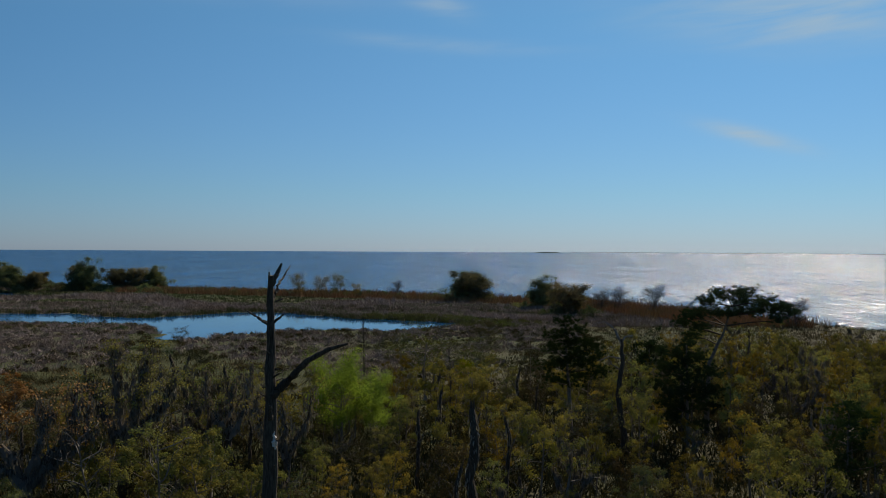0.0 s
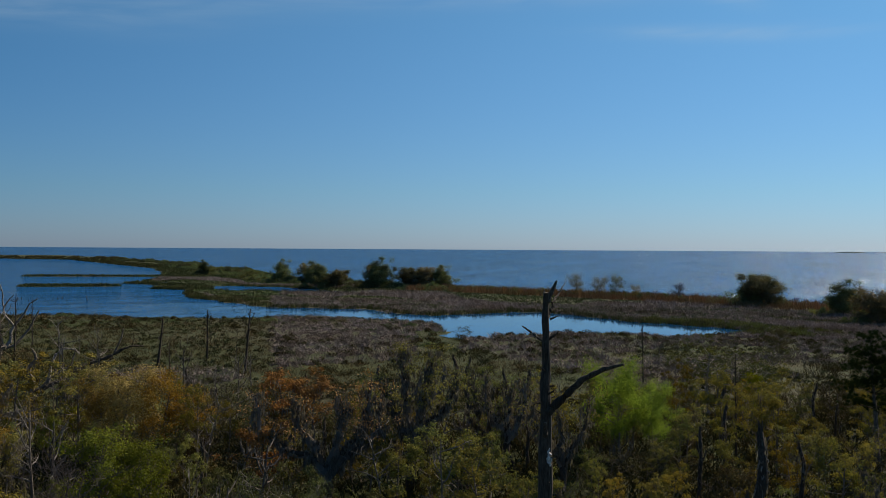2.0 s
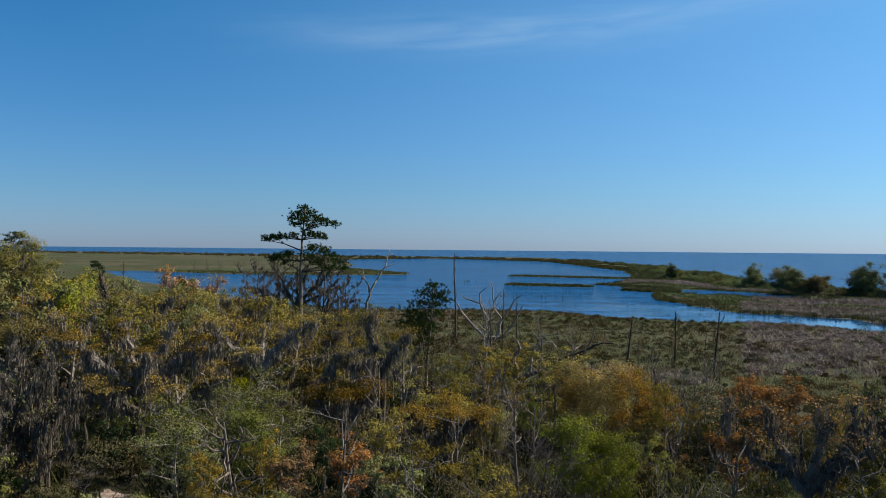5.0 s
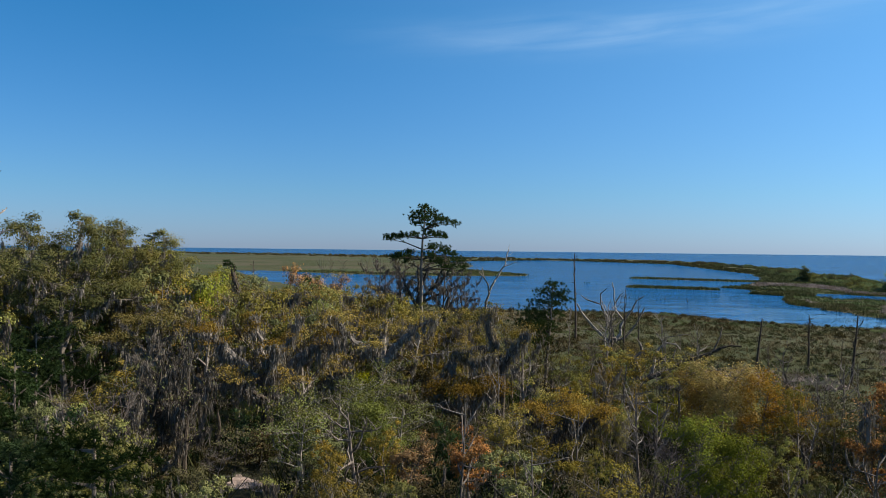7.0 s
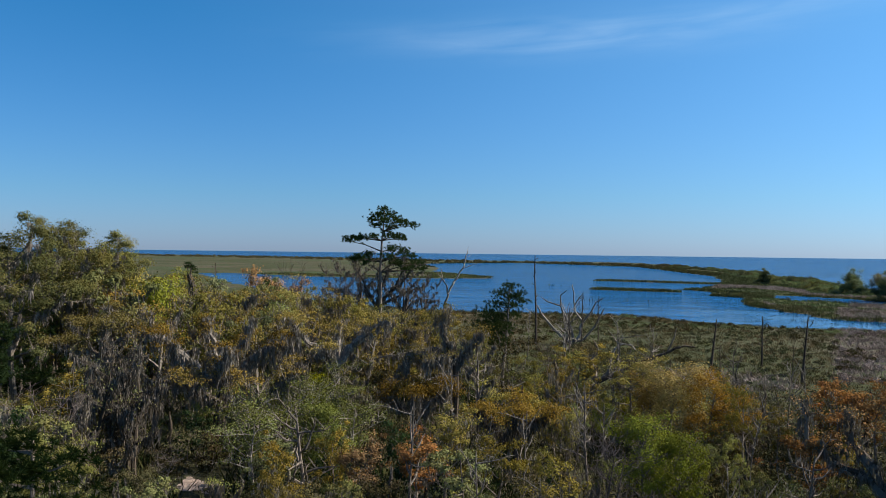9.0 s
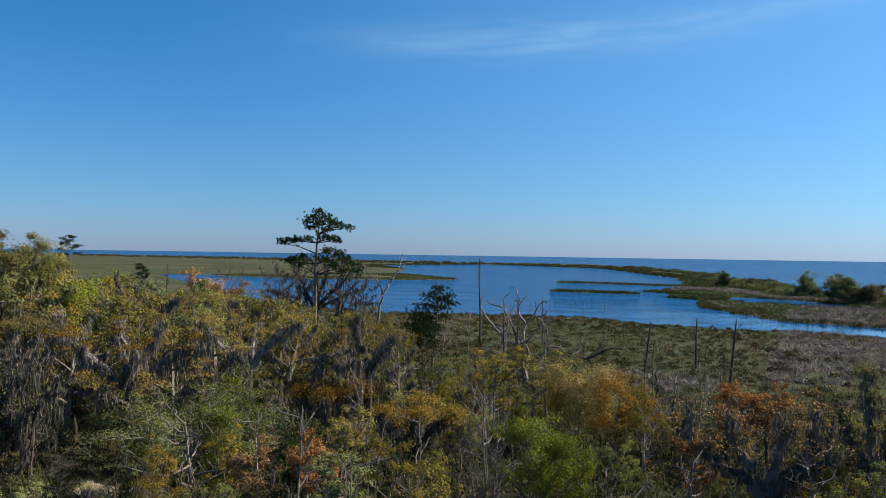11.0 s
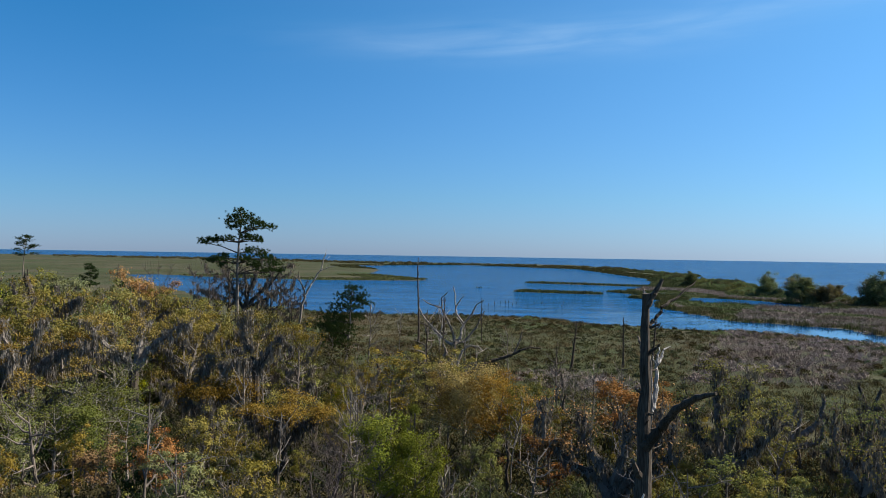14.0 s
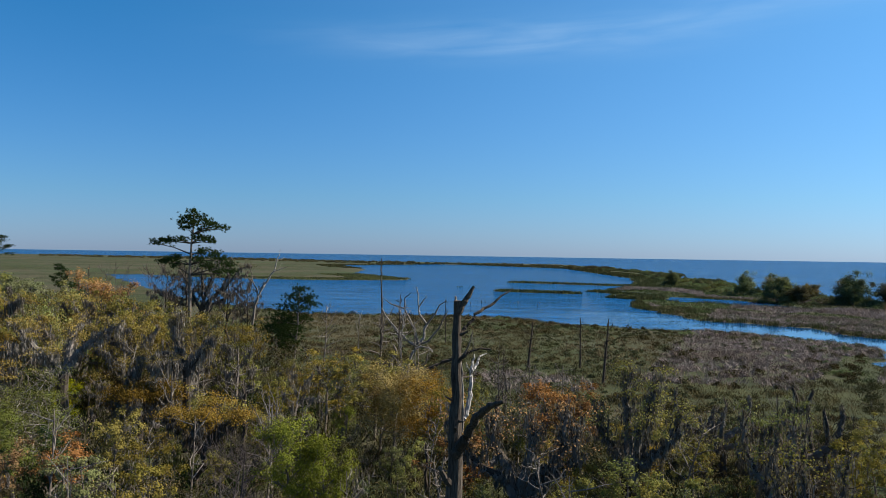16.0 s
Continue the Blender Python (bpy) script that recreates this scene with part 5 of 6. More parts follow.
def forked_oak(label, x, y, bearing, trunk_z, arms, seed, r=0.34, horn=0.0, leafmat=None, moss=70, drop=(0.5, 2.2), leaves=420, pad=0.75, barkmat=None):
    """A spreading oak: a short trunk, long bare arms as (sideways, deep, up) points, leaf pads on their ends and tops, moss under them."""
    rng = random.Random(seed)
    e = root("forked_oak", label, "tree", "moss-draped trees")
    e.location = (x, y, 0.1)
    turn = Matrix.Rotation(radians(bearing), 3, "Z")
    wood = Geo()
    foot, crotch = Vector((0, 0, -0.4)), Vector((0.1, 0, trunk_z))
    sway = Vector((rng.gauss(0, 0.35), rng.gauss(0, 0.35), 0))
    wood.tube([foot, foot.lerp(crotch, 0.2) + sway * 0.7, foot.lerp(crotch, 0.45) + sway, foot.lerp(crotch, 0.75) - sway * 0.4, crotch, crotch + Vector((0, 0, 0.5))], [r * 1.6, r * 1.2, r * 1.05, r, r * 0.9, r * 0.6], 9)
    barkmat = barkmat or SNAGBARK
    part("trunk", wood, SNAGBARK if barkmat is GREYWOOD else barkmat, e)
    crown, beard, twigs = Geo(), Geo(), Geo()
    for arm in arms:
        g = Geo()
        pts = [crotch] + [turn @ Vector(p) for p in arm]
        path = []
        for a, b in zip(pts, pts[1:]):
            for t in (0.0, 0.25, 0.5, 0.75):
                path.append(a.lerp(b, t) + Vector((rng.gauss(0, 0.1), rng.gauss(0, 0.1), rng.gauss(0, 0.08))))
        path.append(pts[-1])
        n = len(path)
        g.tube(path, [r * (0.75 - 0.6 * i / n) for i in range(n)], 6)
        if horn:
            beard.sleeve(rng, path, r * rng.uniform(0.85, 1.15))
        for i, q in enumerate(path[2:], 2):
            for _ in range(2):
                if rng.random() < 0.85:
                    beard.beard(rng, q + Vector((rng.gauss(0, 0.3), rng.gauss(0, 0.3), rng.gauss(0, 0.1))), rng.uniform(*drop) * (1.0 - horn * i / n), rng.uniform(0.16, 0.36) * (1.0 - 0.6 * horn), int(moss * 0.25 * (1.0 - 0.6 * horn * i / n)))
            for _ in range(int(moss * 0.3)):
                beard.strand(rng, q + Vector((rng.gauss(0, 0.3), rng.gauss(0, 0.3), rng.gauss(0.12, 0.16))), rng.uniform(0.15, 0.55), rng.uniform(0.02, 0.06))
            if i > n * 0.48:
                for _ in range(2):
                    tw, tr = bend(rng, q, flat_way(rng, rng.uniform(0.2, 1.3)), rng.uniform(0.6, 1.8), 0.05, 0.012, 4, 0.3, 0.05)
                    twigs.tube(tw, tr, 4, False)
                    if rng.random() < 0.8:
                        for _ in range(leaves // 2):
                            off = Vector((rng.gauss(0, pad), rng.gauss(0, pad), rng.gauss(0, pad * 0.4))) * 0.7
                            crown.leaf(rng, tw[-1] + off, rng.uniform(0.09, 0.2), off / pad * 0.7 + Vector((0, 0, 0.7)))
                    if rng.random() < 0.6:
                        beard.beard(rng, tw[2], rng.uniform(*drop) * 0.75, rng.uniform(0.12, 0.3), int(moss * 0.2))
        part("limb", g, barkmat, e)
    tagged(part("twig_spray", twigs, barkmat, e), kind="stuff")
    tagged(part("crown", crown, leafmat or OAKGOLD, e), kind="stuff")
    tagged(part("hanging_moss", beard, MOSS, e, "grey hanging Spanish moss"), kind="stuff")
    return e


forked_oak("forked oak with two wide mossy arms and golden leaf tufts", -74.2, 41.2, 60, 7.8, [[(-1.6, 0.2, 9.8), (-3.4, 0.3, 11.0), (-4.7, 0.2, 12.8)], [(1.4, 0.0, 10.0), (3.4, 0.0, 11.8), (5.4, 0.0, 12.8)], [(0.2, 1.4, 10.0), (0.6, 2.8, 12.2)],
                                                                                      [(-0.5, -1.5, 9.2), (-1.4, -2.8, 10.2)]], 91, r=0.55, moss=90, drop=(0.6, 1.8), leaves=150, pad=0.5, barkmat=GREYWOOD)
forked_oak("dark arching tree curtained with long moss", -67.5, 51.0, 55, 8.2, [[(-1.8, 0.0, 10.0), (-4.2, 0.0, 9.2), (-5.6, 0.0, 7.4)], [(-1.2, 0.4, 11.4), (-0.8, 0.5, 13.8)], [(1.2, 0.0, 9.8), (2.8, 0.0, 11.4)], [(-1.0, -1.6, 9.4), (-2.6, -2.6, 9.0)]], 92, r=0.4, moss=150, drop=(1.2, 3.4), leaves=110)
forked_oak("low golden oak with moss hanging under its flat crown", -67.8, 46.6, 55, 3.4, [[(-1.4, 0.0, 4.8), (-3.2, 0.3, 5.9)], [(1.2, 0.2, 5.0), (3.0, 0.0, 6.1)], [(0.0, -1.2, 5.2), (0.2, -2.4, 6.0)], [(0.2, 1.4, 5.2), (0.4, 2.4, 6.3)]], 93, r=0.26, moss=120, drop=(1.0, 3.0), leaves=420)
forked_oak("golden oak with moss hanging under its flat crown", -53.0, 46.5, 50, 3.6, [[(-1.4, 0.0, 5.0), (-3.0, 0.3, 6.2)], [(1.2, 0.2, 5.2), (2.8, 0.0, 6.4)], [(0.0, -1.2, 5.4), (0.2, -2.6, 6.3)], [(0.2, 1.4, 5.4), (0.4, 2.6, 6.8)]], 193, r=0.26, moss=100, drop=(0.6, 2.4), leaves=420)
forked_oak("broad golden oak with long level limbs hung with moss", -78.0, 31.0, 68, 6.0, [[(-2.4, 0.0, 8.6), (-5.0, 0.3, 10.6), (-7.6, 0.2, 11.6)], [(2.2, 0.4, 8.4), (4.6, 0.5, 10.2), (6.8, 0.5, 10.6)], [(0.2, -1.8, 8.6), (0.8, -3.8, 10.4)],
                                                                                [(-0.6, 1.5, 9.6), (-1.4, 2.8, 12.6)], [(1.4, -0.6, 9.6), (2.8, -1.0, 12.8)]], 94, r=0.6, moss=170, drop=(1.2, 3.6), leaves=200, pad=0.62, barkmat=GREYWOOD)
forked_oak("dark oak with low mossy limbs and a golden crown", -74.5, 31.5, 66, 3.6, [[(-2.0, -0.3, 5.6), (-4.6, -0.6, 7.2), (-6.6, -0.6, 7.8)], [(2.0, -0.2, 5.6), (4.2, -0.3, 7.4), (5.6, -0.4, 8.6)], [(0.2, -1.6, 5.8), (0.6, -3.0, 7.4)], [(-1.2, 1.0, 6.4), (-2.4, 1.6, 8.2)]],
           194, r=0.36, moss=170, drop=(1.4, 3.8), leaves=200, pad=0.6)
forked_oak("pale-trunked oak with a golden-brown crown", -88.0, 22.6, 75, 8.0, [[(-1.4, 0.0, 10.2), (-3.2, 0.2, 12.0)], [(1.2, 0.2, 10.0), (2.8, 0.0, 11.8)], [(0.0, -1.2, 10.6), (0.2, -2.4, 12.2)], [(0.2, 1.0, 10.6), (0.4, 1.8, 13.4)], [(-1.8, -1.0, 9.4), (-3.8, -1.4, 10.0)]], 195, barkmat=BARK, r=0.4, moss=70, drop=(0.6, 2.0), leaves=420, pad=0.7)
forked_oak("dark leafless oak with long bare arms and thin moss", -130.0, 79.0, 58, 9.5, [[(-1.6, 0.3, 12.0), (-2.6, 0.4, 14.4), (-4.0, 0.4, 16.6)], [(1.8, 0.0, 11.6), (4.2, 0.2, 13.6), (6.6, 0.2, 16.8), (8.2, 0.2, 17.4)], [(0.6, 0.6, 12.6), (1.6, 0.8, 15.4), (3.0, 0.8, 18.6)],
                                                                                 [(2.2, -0.4, 10.6), (5.0, -0.8, 12.0), (8.4, -0.8, 13.4)], [(0.4, -0.8, 13.0), (0.2, -1.2, 16.4)], [(3.0, 0.6, 12.8), (4.6, 0.6, 15.8), (5.0, 0.6, 18.2)]], 196, r=0.42, leafmat=SHRUB, moss=70, drop=(0.5, 1.8), leaves=60, pad=0.8)
forked_oak("mossy dark tree with crooked upright arms and a thin yellow top", -24.5, 66.0, 30, 4.4, [[(-0.9, 0, 6.2), (-2.0, 0.2, 7.6), (-2.3, 0.2, 9.6)], [(0.8, 0.1, 7.2), (1.4, 0.2, 9.6), (1.7, 0, 11.4)], [(1.6, -0.4, 6.4), (3.0, -0.6, 7.6), (3.3, -0.6, 9.4)], [(-0.3, 0.9, 7.4), (-0.5, 1.2, 10.0), (-0.2, 2.2, 11.9)],
                                                                               [(0.6, -0.8, 6.6), (1.0, -1.0, 8.8)]], 95, r=0.40, horn=0.75, leafmat=GOLD, moss=130, drop=(0.8, 2.8), leaves=150, pad=0.6)
forked_oak("mossy dark tree with wide upcurved arms like horns", -29.0, 59.5, 26, 2.8, [[(1.0, 0, 4.6), (2.4, 0.2, 5.8), (3.0, 0.2, 7.4), (3.3, 0.2, 9.8)], [(1.2, 0.3, 4.4), (2.8, 0.3, 5.4), (3.9, 0.3, 6.4), (4.1, 0.2, 8.6)], [(0.3, -0.3, 5.0), (1.0, -0.4, 6.8), (1.2, -0.4, 8.6)],
                                                                             [(-1.4, 0.2, 4.6), (-3.4, 0.2, 5.2), (-5.0, 0.3, 6.4), (-5.5, 0.2, 9.2)], [(-0.8, 0.5, 5.2), (-2.2, 0.6, 6.8), (-2.4, 0.6, 8.6)]], 96, r=0.44, horn=0.8, leafmat=RUST, moss=110, drop=(0.7, 2.6), leaves=60)
forked_oak("mossy dark tree with two crooked horns", -18.5, 74.0, 16, 3.4, [[(-0.9, 0, 5.0), (-1.8, 0.2, 6.4), (-1.9, 0.2, 9.0)], [(0.9, 0.1, 5.0), (1.6, 0.2, 6.6), (1.5, 0.1, 8.6)], [(0.2, 0.6, 6.0), (0.5, 0.8, 8.0)]], 97, r=0.30, horn=0.8, leafmat=OLIVE, moss=90, drop=(0.5, 1.8), leaves=40)
forked_oak("mossy dark tree with three crooked horns", -12.6, 68.5, 12, 3.0, [[(-0.8, 0, 4.6), (-1.9, 0.2, 5.6), (-2.4, 0.2, 7.8)], [(0.9, 0.1, 4.6), (1.9, 0.2, 5.8), (2.2, 0.1, 8.2)], [(0.1, -0.5, 5.4), (-0.3, -0.7, 7.4)]], 98, r=0.28, horn=0.8, leafmat=OLIVE, moss=90, drop=(0.5, 1.8), leaves=40)

# ---------------------------------------------------------------- trees: single ones
rng = random.Random(5)
for key, x, y, h, wide in (
        ("pole_b", -136.6, 122.4, 18.6, 1.0),
        ("pole", -131.4, 135.7, 10.0, 0.8), ("spread_white", -121, 116, 8.0, 0.8), ("pole", -90.1, 120.3, 8.6, 1.9), ("pole", -87.5, 130.6, 8.9, 1.4), ("pole", -73.6, 120.5, 10.1, 1.5), ("pole", -80, 128, 6.0, 0.8),
        ("spread_dark", -101, 97, 9.5, 0.9), ("fork_white", -84, 92, 10.5, 0.8), ("twisted", -76, 84, 9.5, 1.1), ("twisted", -68, 80, 8.5, 1.0), ("spread_dark", -62, 88, 8.0, 0.7), ("twisted", -88, 104, 8.0, 1.0), ("pole", -70, 96, 7.5, 0.9), ("fork_white", -118, 104, 9.0, 0.7), ("twisted", -55, 92, 7.0, 1.0), ("twisted", -110, 92, 11.0, 1.0), ("pole", -101, 101, 13, 0.8), ("pole", -97.5, 95, 10.5, 0.8),
        ("willow_a", -9.3, 81.5, 9.2, 1.0), ("willow_a", -6.5, 84, 7.0, 0.9), ("fresh_b", -2.0, 108, 8.8, 1.4), ("fresh_b", 2.5, 106, 8.0, 1.3),
        ("pine_low", 33.4, 70.5, 7.2, 1.2), ("shag_a", 2.2, 58.0, 8.8, 1.0), ("shag_b", 5.0, 66.0, 6.4, 0.7), ("shag_b", 9.4, 59.0, 5.4, 0.7), ("shag_b", -2.0, 70.0, 6.2, 0.7),
        ("pole", -11.8, 129.5, 9.0, 0.9), ("pole", 0.9, 85, 10.4, 0.6),
        ("moss_a", -30.6, 86.8, 8.6, 1.0), ("moss_b", -27.3, 91.0, 7.6, 1.0), ("moss_a", -34.5, 88, 8.3, 1.0), 
        ("moss_a", -21.0, 83.9, 9.5, 1.0), ("moss_b", -21.7, 77.7, 9.0, 1.0),
        ("rust_a", -42.0, 75.4, 8.2, 1.1), ("rust_a", -38.6, 76.6, 7.8, 1.1), ("amber_a", -53.2, 66.0, 8.4, 1.15), ("amber_a", -49.6, 67.4, 7.8, 1.1), ("amber_a", -56.6, 66.8, 7.2, 1.0), ("rust_a", -34, 58, 7.0, 1.0), ("gold_a", -66, 66, 8.6, 1.2), ("gold_a", -61, 69, 8.4, 1.2), 
        ("fresh_a", -39.8, 47.7, 7.6, 0.9), ("fresh_a", -38.0, 49.5, 6.5, 0.9), ("twig_a", -40, 43.5, 8.0, 1.0), ("twig_a", -37, 41, 7.6, 1.0), ("twisted", -50.0, 52.0, 8.6, 0.7),
        ("twig_a", -129.0, 72.0, 17.5, 0.55), ("dark_bare", -132.5, 77, 19.0, 1.0), ("dark_bare", -138, 75, 17.5, 0.9), ("dark_bare", -127, 82, 18.0, 0.9), ("dark_bare", -121, 84, 15.5, 0.8), ("pine_mid", -265, 91, 14.5, 1.0), ("pole", -268, 100, 14.5, 1.3), ("pine_tall", -388, 97.7, 24.5, 1.5), ("rust_a", -150, 66, 15.4, 0.9), ("rust_a", -146, 69, 13.5, 0.9), ("twig_a", -141, 68, 17.5, 0.4),
        ("oak_a", -90.8, 15.4, 20.6, 1.0), ("oak_a", -96, 10.5, 18.4, 1.0), ("oak_a", -97.6, 22.3, 20.4, 1.0), ("oak_a", -104, 27, 19.5, 1.0), ("edge_dead", -59.8, 6.0, 25.6, 1.0),
        ("curtain", -70.5, 17.5, 10.6, 1.0), ("curtain", -69.0, 20.5, 10.2, 0.9), ("curtain", -73.0, 21.0, 10.5, 1.0), ("curtain", -66.0, 15.5, 8.0, 0.9),
        ("moss_c", -90, 44, 12.5, 1.0), ("moss_d", -96, 36, 13.5, 1.1), ("moss_c", -84, 37, 11.5, 0.9), ("moss_d", -100, 50, 13.0, 1.0), ("moss_c", -89, 52, 11.0, 1.0), ("moss_d", -83, 58, 10.0, 0.9), ("moss_c", -106, 40, 14.0, 1.0), ("moss_d", -99, 27, 14.0, 1.0),
        ("moss_c", -92, 62, 10.5, 1.0), ("moss_d", -84, 50, 11.0, 1.0), ("moss_b", -75, 60, 10.5, 1.0), ("moss_d", -62.8, 60.1, 7.4, 0.8), ("moss_c", -112, 52, 14.0, 1.1), ("moss_d", -86, 27, 13.0, 0.8),
        ("fresh_b", -66.0, 35.0, 8.5, 1.0), ("fresh_b", -63.0, 31.0, 8.0, 1.0), ("fresh_b", -68.5, 37.0, 7.8, 1.0), ("fresh_b", -61.5, 27.5, 6.8, 1.1), ("fresh_b", -64.5, 28.5, 7.6, 1.0), ("fresh_a", -60.0, 33.0, 6.6, 1.0), ("fresh_b", -62.5, 37.0, 6.8, 1.0),
        ("gold_b", -57.7, 50.0, 7.4, 1.0), ("olive_b", -46.5, 39.5, 6.2, 1.0), ("olive_d", -44.0, 34.5, 7.0, 1.0), ("rust_a", -49.5, 35.0, 6.4, 1.0), ("rust_a", -51.0, 31.0, 6.2, 1.0), ("gold_a", -52.0, 39.0, 7.2, 1.0),
        ("olive_d", -62.0, 13.0, 8.4, 0.9), ("olive_b", -57.5, 12.0, 7.4, 0.9), ("moss_b", -64.5, 9.5, 9.0, 0.9), ("dark_a", -60.5, 8.5, 8.0, 0.9), ("twig_a", -66, 13, 9.5, 0.9), ("shrub_b", -71.5, 25.5, 3.6, 1.2), ("dark_a", -73.0, 27.0, 4.5, 1.0), ("shrub_a", -70.8, 27.4, 3.4, 1.1), ("shrub_b", -64.0, 24.4, 2.0, 1.0), ("shrub_a", -66.6, 22.6, 2.6, 1.0),
        ("olive_a", -21.5, 62.0, 6.6, 1.0), ("gold_c", -26.8, 62.5, 6.0, 0.9), ("olive_c", -22.5, 57.5, 6.2, 1.0), ("olive_a", -18.5, 60.0, 6.6, 1.0), ("gold_c", -16.0, 57.0, 6.4, 1.0), ("pine_low", -44.3, 8.8, 10.2, 1.1), ("pine_low", -47.5, 5.5, 9.4, 1.1), ("gold_c", -74, 15, 9.0, 1.0), ("olive_d", -77, 19, 10.0, 1.0), ("pine_low", -99, 13.6, 15.0, 1.0), ("pine_low", -96.5, 16.5, 14.2, 1.0), ("pine_low", -81, 11.3, 12.2, 0.9), ("pine_low", -74.5, 9.0, 10.5, 0.9), ("gold_a", -92, 8, 12, 0.9), ("twig_a", -96, 14, 12, 0.8), ("fresh_a", -100, 33, 14.5, 0.7)):
    place(key, x, y, h, None, float(ground_height(np.array(x), np.array(y))) - 0.05, wide, rng)

SINGLE = [(o.matrix_basis.translation.x, o.matrix_basis.translation.y) for o in scene.objects if o.parent is None and o.type == "EMPTY"]

# ---------------------------------------------------------------- the swamp forest
OAKS = ((-74.2, 41.2, 5.5), (-67.5, 51.0, 5.0), (-67.8, 46.6, 4.0), (-53.0, 46.5, 3.5), (-78.0, 31.0, 8.0), (-74.5, 31.5, 7.0), (-88.0, 22.6, 4.5), (-70.0, 19.0, 5.0), (-24.5, 66.0, 4.0), (-29.0, 59.5, 6.0), (-18.5, 74.0, 2.6), (-12.6, 68.5, 3.0), (-87.2, 90.4, 4.0), (-53.0, 66.5, 4.5), (-41.0, 76.0, 3.5), (-62, 67, 4.0), (-39.8, 48.0, 3.0))
rng = random.Random(8)
step = 4.4
for i in range(-44, 30):
    for j in range(-4, 40):
        x, y = i * step + rng.uniform(-1.7, 1.7), j * step + rng.uniform(-1.7, 1.7)
        b, d = math.degrees(math.atan2(-x, y)), math.hypot(x, y)
        edge = float(forest_edge(b))
        pick, tall = rng.random(), rng.random()
        if b < -36 or b > 92 or d < 33 or d > edge or math.hypot(x - 14, y - 17.5) < 31 or float(land(np.array(x), np.array(y))) < 6:
            continue
        if math.hypot(x + 67.6, y - 25.0) < 3.4 or (abs(x + 42) < 3 and abs(y - 15) < 2):
            continue
        if any(abs(x - u) < 1.6 and abs(y - v) < 1.6 for u, v in SINGLE):
            continue
        fringe = d > edge - 10
        if abs(b - 70.0) < 1.9 and 50 < d < 72:
            continue
        if any(abs(b - b0) < w0 and d0 - 22 < d < d0 for b0, d0, w0 in ((6.5, 82, 3.4), (-15.9, 86, 2.2), (-17.1, 96, 1.2), (-11.7, 83, 1.2), (57, 90, 3.0), (52.5, 90, 2.2), (66.2, 166, 1.6))):
            h_cap = 4.2
        else:
            h_cap = 40
        if 46 < b < 82 and d < 98:
            h_cap = min(h_cap, 6.4)
        for u, v, half in OAKS:
            gx0, gy0 = 7 - u, 9 - v
            g0 = math.hypot(gx0, gy0)
            along, across = ((x - u) * gx0 + (y - v) * gy0) / g0, abs((x - u) * gy0 - (y - v) * gx0) / g0
            if -4.5 < along < 19 and across < half:
                h_cap = min(h_cap, 4.4)
        if fringe and pick < 0.30 and b < 50:
            continue
        far_h = float(np.interp(b, (-30, -10, 5, 20, 41, 48, 52, 56, 63, 68, 76), (8.2, 7.8, 7.2, 7.0, 7.2, 8.6, 10.2, 11.5, 13.0, 14.6, 17.5)))
        near_h = float(np.interp(b, (20, 45, 60, 80), (7.0, 7.0, 8.5, 9.0)))
        h = (near_h + (far_h - near_h) * max(0.0, min(1.0, (d - 62) / 32.0))) * (0.55 + 0.55 * tall)
        h = min(h, h_cap)
        hue = float(wave_noise(x, y, 0.09, 0.5))
        if fringe and b < 50:
            key, h = rng.choice(("shrub_a", "shrub_b", "olive_c", "moss_a", "moss_b", "twig_a", "olive_a", "olive_d", "gold_c")), h * 0.88
        elif pick < 0.13:
            key, h = rng.choice(("shrub_a", "shrub_b")), 3.5 + 2.2 * tall
        elif pick < 0.26:
            key = rng.choice(("moss_a", "moss_b", "moss_e", "shag_a", "shag_b"))
        elif pick < 0.32:
            key, h = "twig_a", h * 0.85
        elif pick < 0.36:
            key = "dark_a" if b > 55 or b < -8 else "fresh_b"
        elif pick < 0.40:
            key, h = "fresh_a", h * 0.85
        elif hue > 1.1 and b > 18:
            key = rng.choice(("gold_a", "gold_b", "gold_c", "olive_d"))
        elif hue < -1.3:
            key = rng.choice(("fresh_b", "olive_a", "olive_c"))
        else:
            key = rng.choice(("olive_a", "olive_b", "olive_c", "olive_d", "gold_b" if b > 40 else "olive_b")) if b < 64 else rng.choice(("olive_d", "olive_b", "olive_d", "moss_b"))
        if b < 22 and key in ("olive_b", "olive_d", "fresh_b") and rng.random() < 0.75:
            key = rng.choice(("gold_a", "gold_c", "olive_a", "olive_c", "gold_c"))
        if b < 14 and key in ("olive_a", "olive_c", "fresh_a", "dark_a") and rng.random() < 0.5:
            key = rng.choice(("gold_a", "gold_c"))
        if 54 < b < 80 and 52 < d < 98 and key[:5] in ("olive", "gold_", "fresh") and rng.random() < 0.45:
            key = rng.choice(("moss_a", "twig_a", "shrub_b", "moss_e"))
        if b > 71 and key in ("gold_a", "gold_b", "gold_c"):
            key = rng.choice(("olive_d", "moss_b", "dark_a", "twig_a"))
        if key == "fresh_b" and b > 46:
            key = "olive_d"
        place(key, x, y, min(h, h_cap), None, 0.25, rng.uniform(0.68, 0.95), rng)
